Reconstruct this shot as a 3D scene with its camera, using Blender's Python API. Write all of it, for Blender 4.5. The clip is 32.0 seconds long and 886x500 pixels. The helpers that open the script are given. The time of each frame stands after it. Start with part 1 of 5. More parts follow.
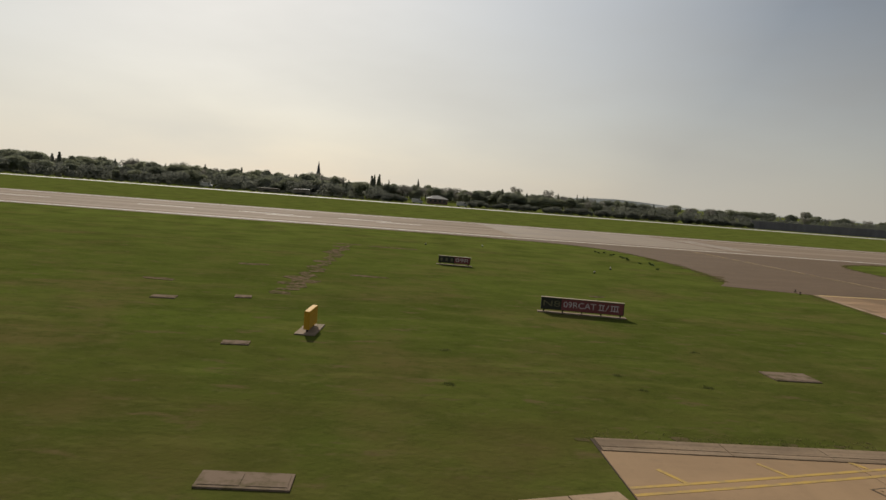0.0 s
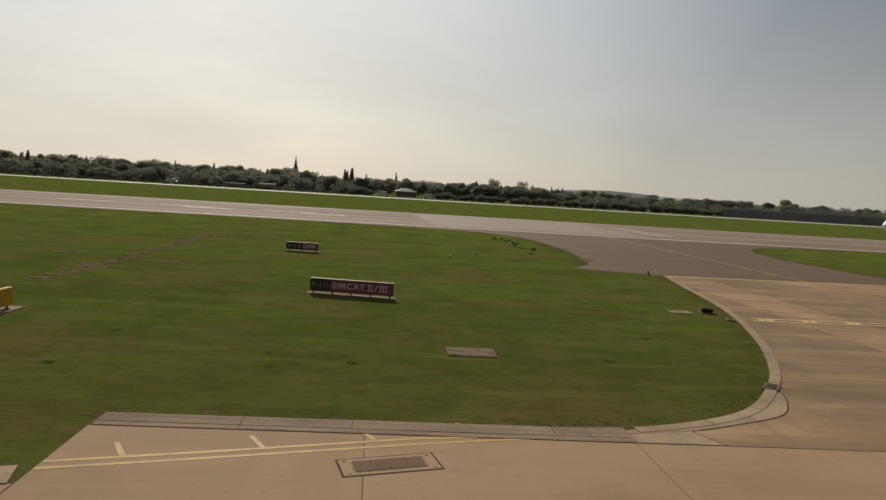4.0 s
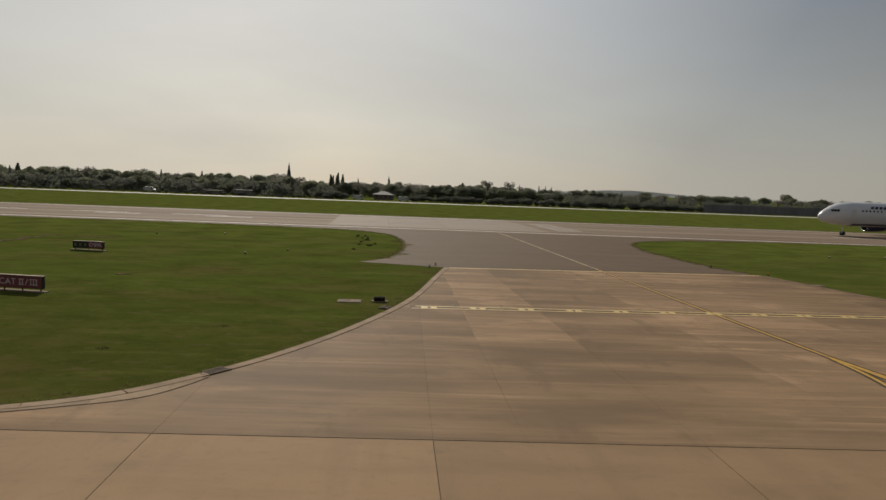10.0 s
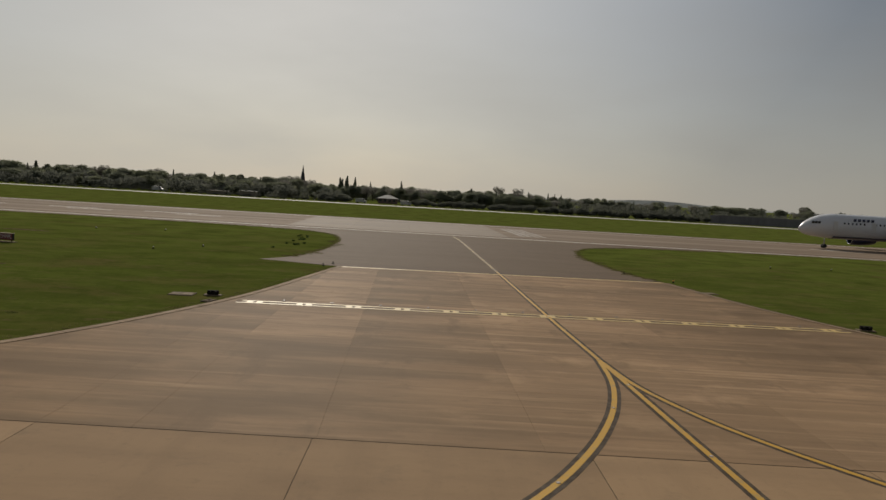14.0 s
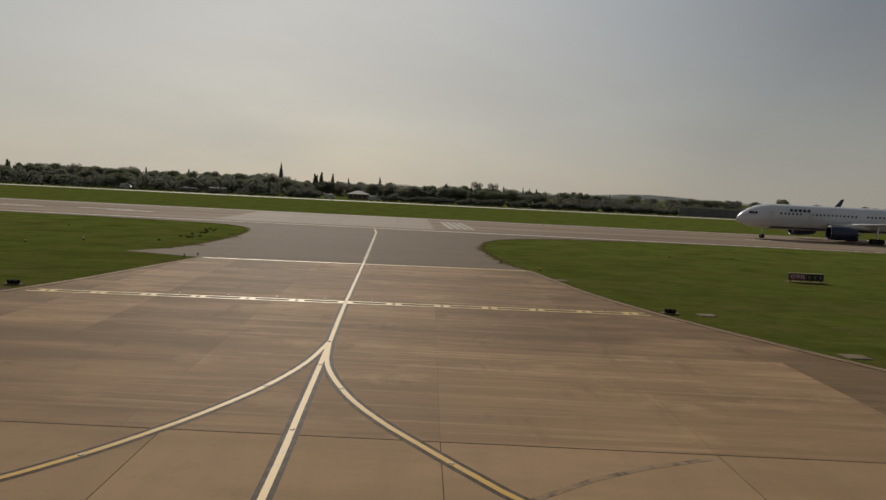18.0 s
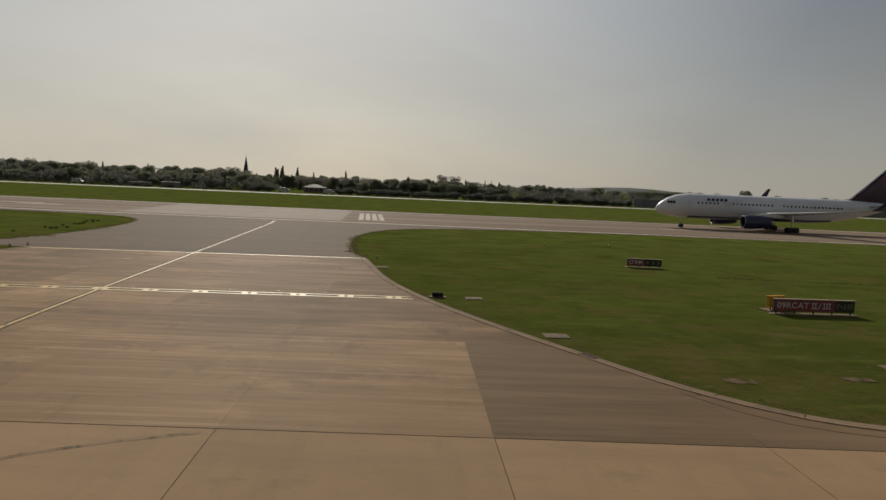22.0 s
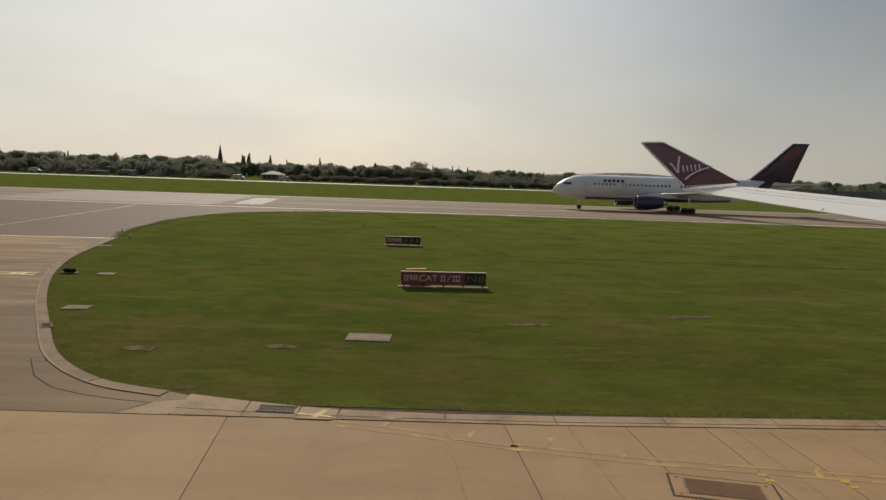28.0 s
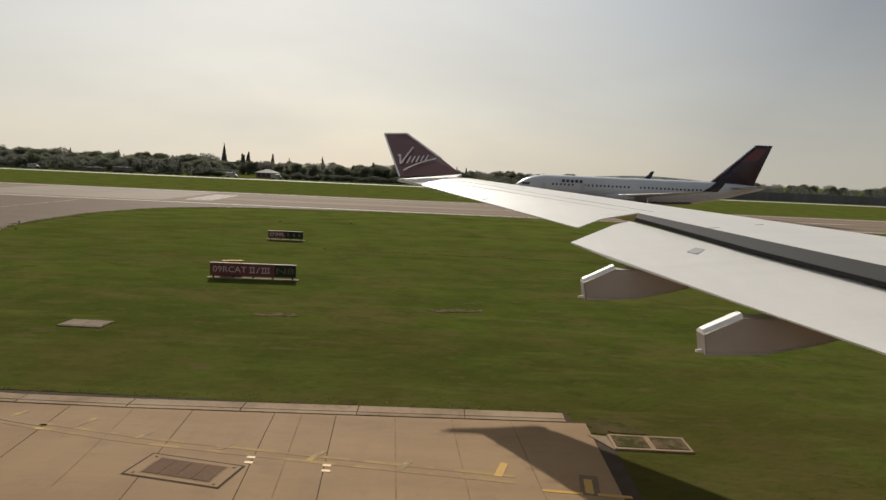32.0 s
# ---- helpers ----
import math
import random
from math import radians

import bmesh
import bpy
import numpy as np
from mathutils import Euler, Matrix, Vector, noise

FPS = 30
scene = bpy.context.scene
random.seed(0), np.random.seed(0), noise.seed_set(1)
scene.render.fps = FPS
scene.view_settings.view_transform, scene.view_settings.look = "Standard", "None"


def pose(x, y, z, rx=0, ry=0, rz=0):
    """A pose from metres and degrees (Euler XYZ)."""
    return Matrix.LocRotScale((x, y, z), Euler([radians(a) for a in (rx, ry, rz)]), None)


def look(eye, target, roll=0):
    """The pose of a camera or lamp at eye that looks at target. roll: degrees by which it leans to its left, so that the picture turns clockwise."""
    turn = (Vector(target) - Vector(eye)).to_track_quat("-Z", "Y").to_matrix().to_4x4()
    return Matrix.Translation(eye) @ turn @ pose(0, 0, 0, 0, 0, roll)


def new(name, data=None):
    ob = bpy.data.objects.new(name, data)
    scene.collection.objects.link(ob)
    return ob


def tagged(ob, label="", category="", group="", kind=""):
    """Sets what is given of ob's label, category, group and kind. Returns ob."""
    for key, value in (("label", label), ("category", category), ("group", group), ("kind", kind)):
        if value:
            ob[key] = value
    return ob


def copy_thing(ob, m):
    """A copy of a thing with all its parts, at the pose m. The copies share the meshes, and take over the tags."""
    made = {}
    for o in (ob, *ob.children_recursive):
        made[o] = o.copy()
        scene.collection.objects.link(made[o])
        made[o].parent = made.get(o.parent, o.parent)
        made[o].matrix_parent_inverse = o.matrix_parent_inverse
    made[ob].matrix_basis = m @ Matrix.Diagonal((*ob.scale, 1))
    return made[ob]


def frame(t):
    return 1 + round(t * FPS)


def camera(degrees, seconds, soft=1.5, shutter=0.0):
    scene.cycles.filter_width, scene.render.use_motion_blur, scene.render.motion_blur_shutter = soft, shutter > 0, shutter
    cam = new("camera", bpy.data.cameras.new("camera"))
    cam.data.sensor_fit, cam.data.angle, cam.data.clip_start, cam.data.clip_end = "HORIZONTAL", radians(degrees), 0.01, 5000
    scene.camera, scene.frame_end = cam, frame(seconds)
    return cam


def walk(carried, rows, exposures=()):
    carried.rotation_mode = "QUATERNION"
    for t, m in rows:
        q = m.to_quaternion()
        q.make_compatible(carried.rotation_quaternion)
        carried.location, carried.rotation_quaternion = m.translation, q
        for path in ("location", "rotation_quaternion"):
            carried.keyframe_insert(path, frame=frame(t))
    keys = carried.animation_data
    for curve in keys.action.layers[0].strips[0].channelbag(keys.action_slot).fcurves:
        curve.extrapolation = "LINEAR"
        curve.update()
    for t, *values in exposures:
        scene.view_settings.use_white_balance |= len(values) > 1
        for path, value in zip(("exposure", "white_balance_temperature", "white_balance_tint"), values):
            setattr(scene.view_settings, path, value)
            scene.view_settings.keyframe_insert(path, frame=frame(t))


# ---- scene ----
cam = camera(66.3, 32.0, 1.5)
EYE = 7.45


def aim(x, yaw, pitch, roll):
    """The eye rides along the x axis; yaw to the right of +y and pitch upwards, in degrees."""
    a, b = radians(yaw), radians(pitch)
    way = Vector((math.sin(a) * math.cos(b), math.cos(a) * math.cos(b), math.sin(b)))
    eye = Vector((x, 0.0, EYE))
    return look(eye, eye + 50 * way, roll)


# seconds, place along the taxiway, yaw, pitch, roll
ROWS = [
    (0, -60.198, 4.17, -5.07, 4.38),
    (0.5, -58.485, 4.18, -5.09, 4.15),
    (1, -56.745, 4.32, -5.12, 3.82),
    (1.5, -54.931, 4.25, -5.29, 4.01),
    (2, -52.985, 4.36, -5.33, 4.15),
    (2.5, -51.075, 4.26, -5.42, 4.07),
    (3, -49.117, 4.28, -5.43, 4.04),
    (3.5, -47.182, 4.30, -5.47, 3.85),
    (5.5, -39.042, 4.23, -5.70, 2.76),
    (6, -37.092, 4.29, -5.67, 2.91),
    (6.5, -35.180, 4.28, -5.60, 2.49),
    (7, -33.217, 4.27, -5.57, 2.40),
    (7.5, -31.207, 4.02, -5.47, 2.45),
    (8, -29.201, 3.73, -5.43, 2.64),
    (8.5, -27.262, 3.36, -5.35, 2.48),
    (9, -25.367, 3.04, -5.24, 1.89),
    (9.5, -23.536, 2.50, -5.27, 1.87),
    (10, -21.741, 2.13, -5.29, 2.16),
    (10.5, -20.076, 1.71, -5.34, 2.65),
    (11, -18.451, 1.42, -5.23, 2.90),
    (11.5, -16.876, 1.08, -5.15, 3.07),
    (12, -15.403, 0.80, -5.12, 3.04),
    (12.5, -13.851, 0.51, -5.02, 2.99),
    (13, -12.288, 0.25, -5.11, 2.77),
    (13.5, -10.787, -0.00, -5.04, 3.17),
    (14, -9.304, -0.21, -4.88, 3.30),
    (14.5, -7.806, -0.43, -4.81, 3.28),
    (16.5, -1.606, -0.40, -4.80, 3.02),
    (17, -0.000, -0.17, -4.91, 2.87),
    (17.5, 1.579, -0.02, -5.07, 2.62),
    (18, 3.251, 0.16, -5.17, 2.79),
    (18.5, 5.030, 0.20, -5.31, 3.04),
    (19, 6.892, 0.30, -5.41, 3.34),
    (19.5, 8.632, 0.39, -5.50, 3.20),
    (20, 10.401, 0.58, -5.53, 3.07),
    (20.5, 12.121, 0.62, -5.61, 3.37),
    (21, 13.887, 0.89, -5.53, 3.12),
    (21.5, 15.728, 1.06, -5.64, 3.22),
    (22, 17.661, 1.38, -5.61, 2.48),
    (22.5, 19.705, 1.41, -5.60, 2.21),
    (23, 21.781, 1.37, -5.66, 2.14),
    (23.5, 23.892, 1.27, -5.75, 2.15),
    (24, 26.050, 1.20, -5.84, 2.52),
    (24.5, 28.183, 1.05, -5.96, 2.64),
    (25, 30.306, 1.10, -6.13, 2.48),
    (25.5, 32.392, 1.04, -6.27, 2.24),
    (26, 34.402, 1.26, -6.42, 2.03),
    (26.5, 36.391, 1.23, -6.51, 2.18),
    (28.5, 44.078, 0.60, -6.77, 1.95),
    (29, 45.781, 0.55, -6.83, 2.17),
    (29.5, 47.404, 0.38, -6.83, 1.87),
    (30, 49.105, 0.08, -6.80, 2.02),
    (30.5, 50.690, -0.14, -6.77, 2.28),
    (31, 52.358, -0.41, -6.74, 2.27),
    (31.5, 54.013, -0.68, -6.69, 2.33),
    (32, 55.708, -0.83, -6.66, 2.49),
]
EXPOSURES = [(0, 0.0), (5, -0.05), (8, -0.15), (11, -0.36), (12.3, -0.42), (13.4, -0.49), (16.5, -0.53), (19, -0.55), (21.6, -0.45), (22.2, -0.5), (22.7, -0.78), (23.3, -0.72), (24.0, -0.25), (26, -0.12), (28, -0.03), (32, 0.0)]
walk(cam, [(t, aim(x, a, b, r)) for t, x, a, b, r in ROWS], EXPOSURES)

# ---- light ----
SUN_AZ, SUN_EL = -13.6, 31.5          # degrees from +y towards +x, and above the horizon
world = bpy.data.worlds.new("world")
scene.world = world
world.use_nodes = True
wn = world.node_tree.nodes
sky = wn.new("ShaderNodeTexSky")
sky.sky_type = "NISHITA"
sky.sun_disc = False
sky.sun_elevation = radians(SUN_EL)
sky.sun_rotation = radians(SUN_AZ)
sky.air_density, sky.dust_density, sky.ozone_density = 1.0, 1.2, 1.0
# thin hazy overcast over the clear sky, a little denser low down, with faint streaks of high cloud
wl = world.node_tree.links
tc = wn.new("ShaderNodeTexCoord")
sp = wn.new("ShaderNodeSeparateXYZ")
wl.new(tc.outputs["Generated"], sp.inputs[0])
low = wn.new("ShaderNodeMapRange")
low.inputs["From Min"].default_value, low.inputs["From Max"].default_value = 0.0, 0.45
low.inputs["To Min"].default_value, low.inputs["To Max"].default_value = 0.90, 0.80
wl.new(sp.outputs["Z"], low.inputs["Value"])
cm = wn.new("ShaderNodeMapping")
cm.inputs["Scale"].default_value = (2.2, 2.2, 7.0)
wl.new(tc.outputs["Generated"], cm.inputs["Vector"])
cloud = wn.new("ShaderNodeTexNoise")
cloud.inputs["Scale"].default_value, cloud.inputs["Detail"].default_value = 1.4, 5.0
wl.new(cm.outputs[0], cloud.inputs["Vector"])
veil = wn.new("ShaderNodeMapRange")
veil.inputs["From Min"].default_value, veil.inputs["From Max"].default_value = 0.35, 0.75
veil.inputs["To Min"].default_value, veil.inputs["To Max"].default_value = -0.07, 0.08
wl.new(cloud.outputs["Fac"], veil.inputs["Value"])
add = wn.new("ShaderNodeMath")
wl.new(low.outputs[0], add.inputs[0])
wl.new(veil.outputs[0], add.inputs[1])
haze = wn.new("ShaderNodeMix")
haze.data_type = "RGBA"
wl.new(add.outputs[0], haze.inputs[0])
wl.new(sky.outputs["Color"], haze.inputs[6])
toward = wn.new("ShaderNodeVectorMath")
toward.operation = "DOT_PRODUCT"
wl.new(tc.outputs["Generated"], toward.inputs[0])
HAZE_AZ = SUN_AZ - 5.0
toward.inputs[1].default_value = (math.sin(radians(HAZE_AZ)) * math.cos(radians(SUN_EL)), math.cos(radians(HAZE_AZ)) * math.cos(radians(SUN_EL)), math.sin(radians(SUN_EL)))
glow = wn.new("ShaderNodeValToRGB")              # haze is brightest round the sun
ramp = glow.color_ramp
ramp.elements[0].position, ramp.elements[0].color = 0.0, (0.225, 0.235, 0.255, 1)
ramp.elements[1].position, ramp.elements[1].color = 1.0, (0.80, 0.78, 0.73, 1)
for at, col in ((0.55, (0.190, 0.200, 0.215, 1)), (0.74, (0.165, 0.178, 0.195, 1)), (0.84, (0.262, 0.280, 0.300, 1)), (0.90, (0.470, 0.482, 0.486, 1)), (0.95, (0.645, 0.648, 0.628, 1))):
    ramp.elements.new(at).color = col
unit = wn.new("ShaderNodeMapRange")
unit.inputs["From Min"].default_value = -1.0
wl.new(toward.outputs["Value"], unit.inputs["Value"])
wl.new(unit.outputs[0], glow.inputs[0])
lift = wn.new("ShaderNodeMix")
lift.data_type, lift.blend_type = "RGBA", "MULTIPLY"
lift.inputs[0].default_value = 1.0
wl.new(glow.outputs[0], lift.inputs[6])
lift.inputs[7].default_value = (11.5, 11.5, 11.5, 1)
warm = wn.new("ShaderNodeMix")                   # thicker, warmer haze along the horizon
warm.data_type = "RGBA"
band = wn.new("ShaderNodeMapRange")
band.inputs["From Min"].default_value, band.inputs["From Max"].default_value = 0.0, 0.26
band.inputs["To Min"].default_value, band.inputs["To Max"].default_value = 1.0, 0.0
wl.new(sp.outputs["Z"], band.inputs["Value"])
wl.new(band.outputs[0], warm.inputs[0])
wl.new(lift.outputs[2], warm.inputs[6])
tint = wn.new("ShaderNodeMix")
tint.data_type, tint.blend_type = "RGBA", "MULTIPLY"
tint.inputs[0].default_value = 1.0
wl.new(lift.outputs[2], tint.inputs[6])
tint.inputs[7].default_value = (1.30, 1.22, 1.07, 1)
pale = wn.new("ShaderNodeMix")
pale.data_type = "RGBA"
pale.inputs[0].default_value = 0.5
wl.new(tint.outputs[2], pale.inputs[6])
pale.inputs[7].default_value = (7.9, 7.4, 6.35, 1)
wl.new(pale.outputs[2], warm.inputs[7])
wl.new(warm.outputs[2], haze.inputs[7])
wn["Background"].inputs["Strength"].default_value = 0.085
wl.new(haze.outputs[2], wn["Background"].inputs["Color"])
sun_data = bpy.data.lights.new("sun", "SUN")
sun_data.energy, sun_data.angle, sun_data.color = 3.9, radians(0.6), (1.0, 0.93, 0.82)
sun = new("sun", sun_data)
sun_way = Vector((math.sin(radians(SUN_AZ)) * math.cos(radians(SUN_EL)), math.cos(radians(SUN_AZ)) * math.cos(radians(SUN_EL)), math.sin(radians(SUN_EL))))
sun.matrix_world = look(sun_way * 300, (0, 0, 0))


# ---- materials ----
def material(name, base, rough=0.8, metal=0.0, vary=(), bump=(), random_tone=0.0, spec=0.5):
    """vary: (scale xyz, colour, amount, low, high) layers of noise in metres; bump: (scale, strength, distance)."""
    m = bpy.data.materials.new(name)
    m.use_nodes = True
    n, l = m.node_tree.nodes, m.node_tree.links
    b = n["Principled BSDF"]
    b.inputs["Roughness"].default_value = rough
    b.inputs["Metallic"].default_value = metal
    b.inputs["Specular IOR Level"].default_value = spec
    col = n.new("ShaderNodeRGB")
    col.outputs[0].default_value = (*base, 1)
    out = col.outputs[0]
    geo = n.new("ShaderNodeNewGeometry")
    for scale, colour, amount, low, high in vary:
        mp = n.new("ShaderNodeMapping")
        mp.inputs["Scale"].default_value = scale
        l.new(geo.outputs["Position"], mp.inputs["Vector"])
        nz = n.new("ShaderNodeTexNoise")
        nz.inputs["Scale"].default_value = 1.0
        nz.inputs["Detail"].default_value = 5.0
        nz.inputs["Roughness"].default_value = 0.62
        l.new(mp.outputs[0], nz.inputs["Vector"])
        mr = n.new("ShaderNodeMapRange")
        mr.inputs["From Min"].default_value, mr.inputs["From Max"].default_value = low, high
        mr.inputs["To Max"].default_value = amount
        l.new(nz.outputs["Fac"], mr.inputs["Value"])
        mx = n.new("ShaderNodeMix")
        mx.data_type = "RGBA"
        l.new(mr.outputs[0], mx.inputs[0])
        l.new(out, mx.inputs[6])
        mx.inputs[7].default_value = (*colour, 1)
        out = mx.outputs[2]
    if random_tone:
        oi = n.new("ShaderNodeObjectInfo")
        mr = n.new("ShaderNodeMapRange")
        mr.inputs["To Min"].default_value, mr.inputs["To Max"].default_value = 1 - random_tone, 1 + random_tone
        l.new(oi.outputs["Random"], mr.inputs["Value"])
        hs = n.new("ShaderNodeHueSaturation")
        l.new(mr.outputs[0], hs.inputs["Value"])
        l.new(out, hs.inputs["Color"])
        out = hs.outputs[0]
    l.new(out, b.inputs["Base Color"])
    if bump:
        nz = n.new("ShaderNodeTexNoise")
        nz.inputs["Scale"].default_value, nz.inputs["Detail"].default_value = bump[0], 6.0
        l.new(geo.outputs["Position"], nz.inputs["Vector"])
        bp = n.new("ShaderNodeBump")
        bp.inputs["Strength"].default_value, bp.inputs["Distance"].default_value = bump[1], bump[2]
        l.new(nz.outputs["Fac"], bp.inputs["Height"])
        l.new(bp.outputs[0], b.inputs["Normal"])
    return m


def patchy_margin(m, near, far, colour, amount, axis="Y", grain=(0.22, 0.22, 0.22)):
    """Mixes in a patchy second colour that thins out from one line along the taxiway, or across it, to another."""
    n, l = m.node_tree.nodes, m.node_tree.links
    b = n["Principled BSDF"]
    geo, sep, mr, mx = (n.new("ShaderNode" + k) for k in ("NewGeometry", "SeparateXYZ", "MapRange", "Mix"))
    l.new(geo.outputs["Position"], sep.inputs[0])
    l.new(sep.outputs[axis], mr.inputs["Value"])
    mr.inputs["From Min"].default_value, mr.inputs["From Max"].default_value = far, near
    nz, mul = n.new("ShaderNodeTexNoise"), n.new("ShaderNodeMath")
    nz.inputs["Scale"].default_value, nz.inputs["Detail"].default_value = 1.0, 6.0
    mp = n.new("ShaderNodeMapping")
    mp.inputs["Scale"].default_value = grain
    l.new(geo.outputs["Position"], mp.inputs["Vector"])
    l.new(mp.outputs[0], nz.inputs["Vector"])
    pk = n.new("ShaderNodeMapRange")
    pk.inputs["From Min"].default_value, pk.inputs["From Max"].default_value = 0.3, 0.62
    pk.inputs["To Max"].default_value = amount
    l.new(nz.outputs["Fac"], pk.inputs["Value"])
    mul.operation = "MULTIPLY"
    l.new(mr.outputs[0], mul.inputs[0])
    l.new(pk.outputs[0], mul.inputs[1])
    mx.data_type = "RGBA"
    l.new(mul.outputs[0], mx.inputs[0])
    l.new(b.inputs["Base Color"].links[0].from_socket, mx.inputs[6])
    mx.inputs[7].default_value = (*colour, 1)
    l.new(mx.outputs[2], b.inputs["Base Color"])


GRASS = material("grass", (0.067, 0.079, 0.016), 0.9, vary=(
    ((0.03, 0.05, 1), (0.081, 0.101, 0.018), 0.85, 0.40, 0.58),
    ((0.06, 0.16, 1), (0.054, 0.063, 0.013), 0.8, 0.46, 0.62),
    ((0.11, 0.15, 1), (0.103, 0.084, 0.030), 0.85, 0.48, 0.64),
    ((0.42, 0.55, 1), (0.042, 0.055, 0.010), 0.6, 0.46, 0.62),
    ((0.16, 0.6, 1), (0.114, 0.120, 0.030), 0.65, 0.55, 0.68),
    ((0.40, 0.9, 1), (0.112, 0.084, 0.040), 0.8, 0.58, 0.68),
    ((1.3, 1.6, 1), (0.114, 0.106, 0.038), 0.45, 0.54, 0.70),
    ((2.1, 2.6, 1), (0.034, 0.044, 0.009), 0.45, 0.54, 0.68),
    ((11, 13, 1), (0.084, 0.095, 0.023), 0.5, 0.45, 0.72)), bump=(4.0, 0.45, 0.08), spec=0.0)
# brighter green far out: backlit glow of the grass put into its colour
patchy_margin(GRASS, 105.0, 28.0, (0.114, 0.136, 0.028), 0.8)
patchy_margin(GRASS, 19.0, 34.0, (0.082, 0.064, 0.022), 0.5)
DOCK = material("dock_leaf", (0.085, 0.096, 0.028), 0.8, vary=(((3, 3, 1), (0.065, 0.075, 0.022), 0.8, 0.42, 0.62),), spec=0.1)
TUFT = material("grass_tuft", (0.115, 0.118, 0.036), 0.85, vary=(((0.4, 0.4, 1), (0.150, 0.125, 0.055), 0.8, 0.45, 0.65),), spec=0.1)
WEED = material("weed_leaf", (0.03, 0.055, 0.012), 0.8, vary=(((2, 2, 2), (0.06, 0.08, 0.02), 0.7, 0.4, 0.6),))
SLAB = material("taxiway_concrete", (0.312, 0.203, 0.111), 0.85, vary=(
    ((0.12, 0.5, 1), (0.255, 0.165, 0.091), 0.8, 0.45, 0.65),
    ((0.9, 0.09, 1), (0.247, 0.161, 0.089), 0.4, 0.5, 0.66),
    ((0.35, 0.05, 1), (0.345, 0.229, 0.129), 0.35, 0.52, 0.68),
    ((3, 3, 1), (0.204, 0.137, 0.077), 0.4, 0.55, 0.75),
    ((0.5, 0.6, 1), (0.211, 0.144, 0.085), 0.5, 0.58, 0.70),
    ((28, 28, 1), (0.374, 0.254, 0.149), 0.35, 0.5, 0.8)), bump=(30, 0.25, 0.02), random_tone=0.07, spec=0.12)
def exit_concrete(name):
    return material(name, (0.364, 0.237, 0.138), 0.66, vary=(
    ((0.045, 0.22, 1), (0.167, 0.113, 0.070), 0.62, 0.49, 0.62),
    ((0.035, 0.07, 1), (0.230, 0.153, 0.093), 0.85, 0.42, 0.60),
    ((0.05, 0.7, 1), (0.218, 0.146, 0.087), 0.7, 0.46, 0.62),
    ((0.25, 0.42, 1), (0.230, 0.154, 0.095), 0.6, 0.50, 0.66),
    ((0.07, 2.2, 1), (0.460, 0.311, 0.185), 0.55, 0.52, 0.68),
    ((0.09, 3.6, 1), (0.170, 0.114, 0.071), 0.48, 0.53, 0.69),
    ((0.22, 0.3, 1), (0.443, 0.296, 0.177), 0.55, 0.55, 0.67),
    ((0.5, 0.22, 1), (0.182, 0.123, 0.076), 0.6, 0.58, 0.68),
    ((0.8, 2.2, 1), (0.170, 0.114, 0.073), 0.45, 0.55, 0.71),
    ((20, 20, 1), (0.395, 0.270, 0.168), 0.3, 0.5, 0.8)), bump=(22, 0.25, 0.02), random_tone=0.08, spec=0.02)


WORN, MIDSLAB, GREYSLAB = (exit_concrete(k) for k in ("exit_concrete", "stained_concrete", "grey_stained_concrete"))
for m in (WORN, MIDSLAB, GREYSLAB):
    patchy_margin(m, 19.4, 34.0, (0.285, 0.190, 0.108), 0.45)
patchy_margin(MIDSLAB, 12.0, 2.0, (0.118, 0.080, 0.047), 0.75, "X", (0.10, 0.45, 1))
patchy_margin(GREYSLAB, -14.0, 1.0, (0.168, 0.116, 0.071), 0.75, "X", (0.10, 0.45, 1))
DARKSLAB = material("rubbered_concrete", (0.158, 0.106, 0.060), 0.72, vary=(
    ((0.05, 0.9, 1), (0.215, 0.145, 0.085), 0.75, 0.44, 0.62), ((0.10, 0.14, 1), (0.131, 0.090, 0.053), 0.7, 0.44, 0.62),
    ((0.08, 2.6, 1), (0.248, 0.170, 0.100), 0.5, 0.54, 0.7), ((0.3, 3, 1), (0.109, 0.076, 0.047), 0.5, 0.5, 0.7)),
    bump=(22, 0.25, 0.02), random_tone=0.08, spec=0.04)
patchy_margin(DARKSLAB, 36.0, 26.0, (0.262, 0.176, 0.104), 1.0, "X", (0.10, 0.45, 1))
KERB = material("kerb_concrete", (0.312, 0.220, 0.138), 0.85, vary=(
    ((0.8, 0.8, 1), (0.224, 0.155, 0.096), 0.8, 0.45, 0.62), ((5, 5, 1), (0.14, 0.105, 0.07), 0.5, 0.52, 0.72), ((0.25, 0.25, 1), (0.35, 0.265, 0.18), 0.6, 0.5, 0.65)),
    bump=(25, 0.3, 0.02), random_tone=0.10, spec=0.08)
OLDKERB = material("weathered_kerb", (0.262, 0.187, 0.120), 0.85, vary=(
    ((0.25, 2.5, 1), (0.168, 0.120, 0.078), 0.85, 0.44, 0.60), ((0.9, 0.9, 1), (0.255, 0.190, 0.128), 0.6, 0.5, 0.66), ((6, 6, 1), (0.095, 0.075, 0.048), 0.5, 0.52, 0.72)),
    bump=(25, 0.35, 0.02), random_tone=0.10, spec=0.05)
GUTTER = material("gutter_concrete", (0.235, 0.165, 0.104), 0.85, vary=(
    ((0.8, 0.8, 1), (0.175, 0.122, 0.078), 0.8, 0.45, 0.62), ((5, 5, 1), (0.14, 0.1, 0.065), 0.5, 0.52, 0.72)), bump=(25, 0.3, 0.02), random_tone=0.08, spec=0.08)
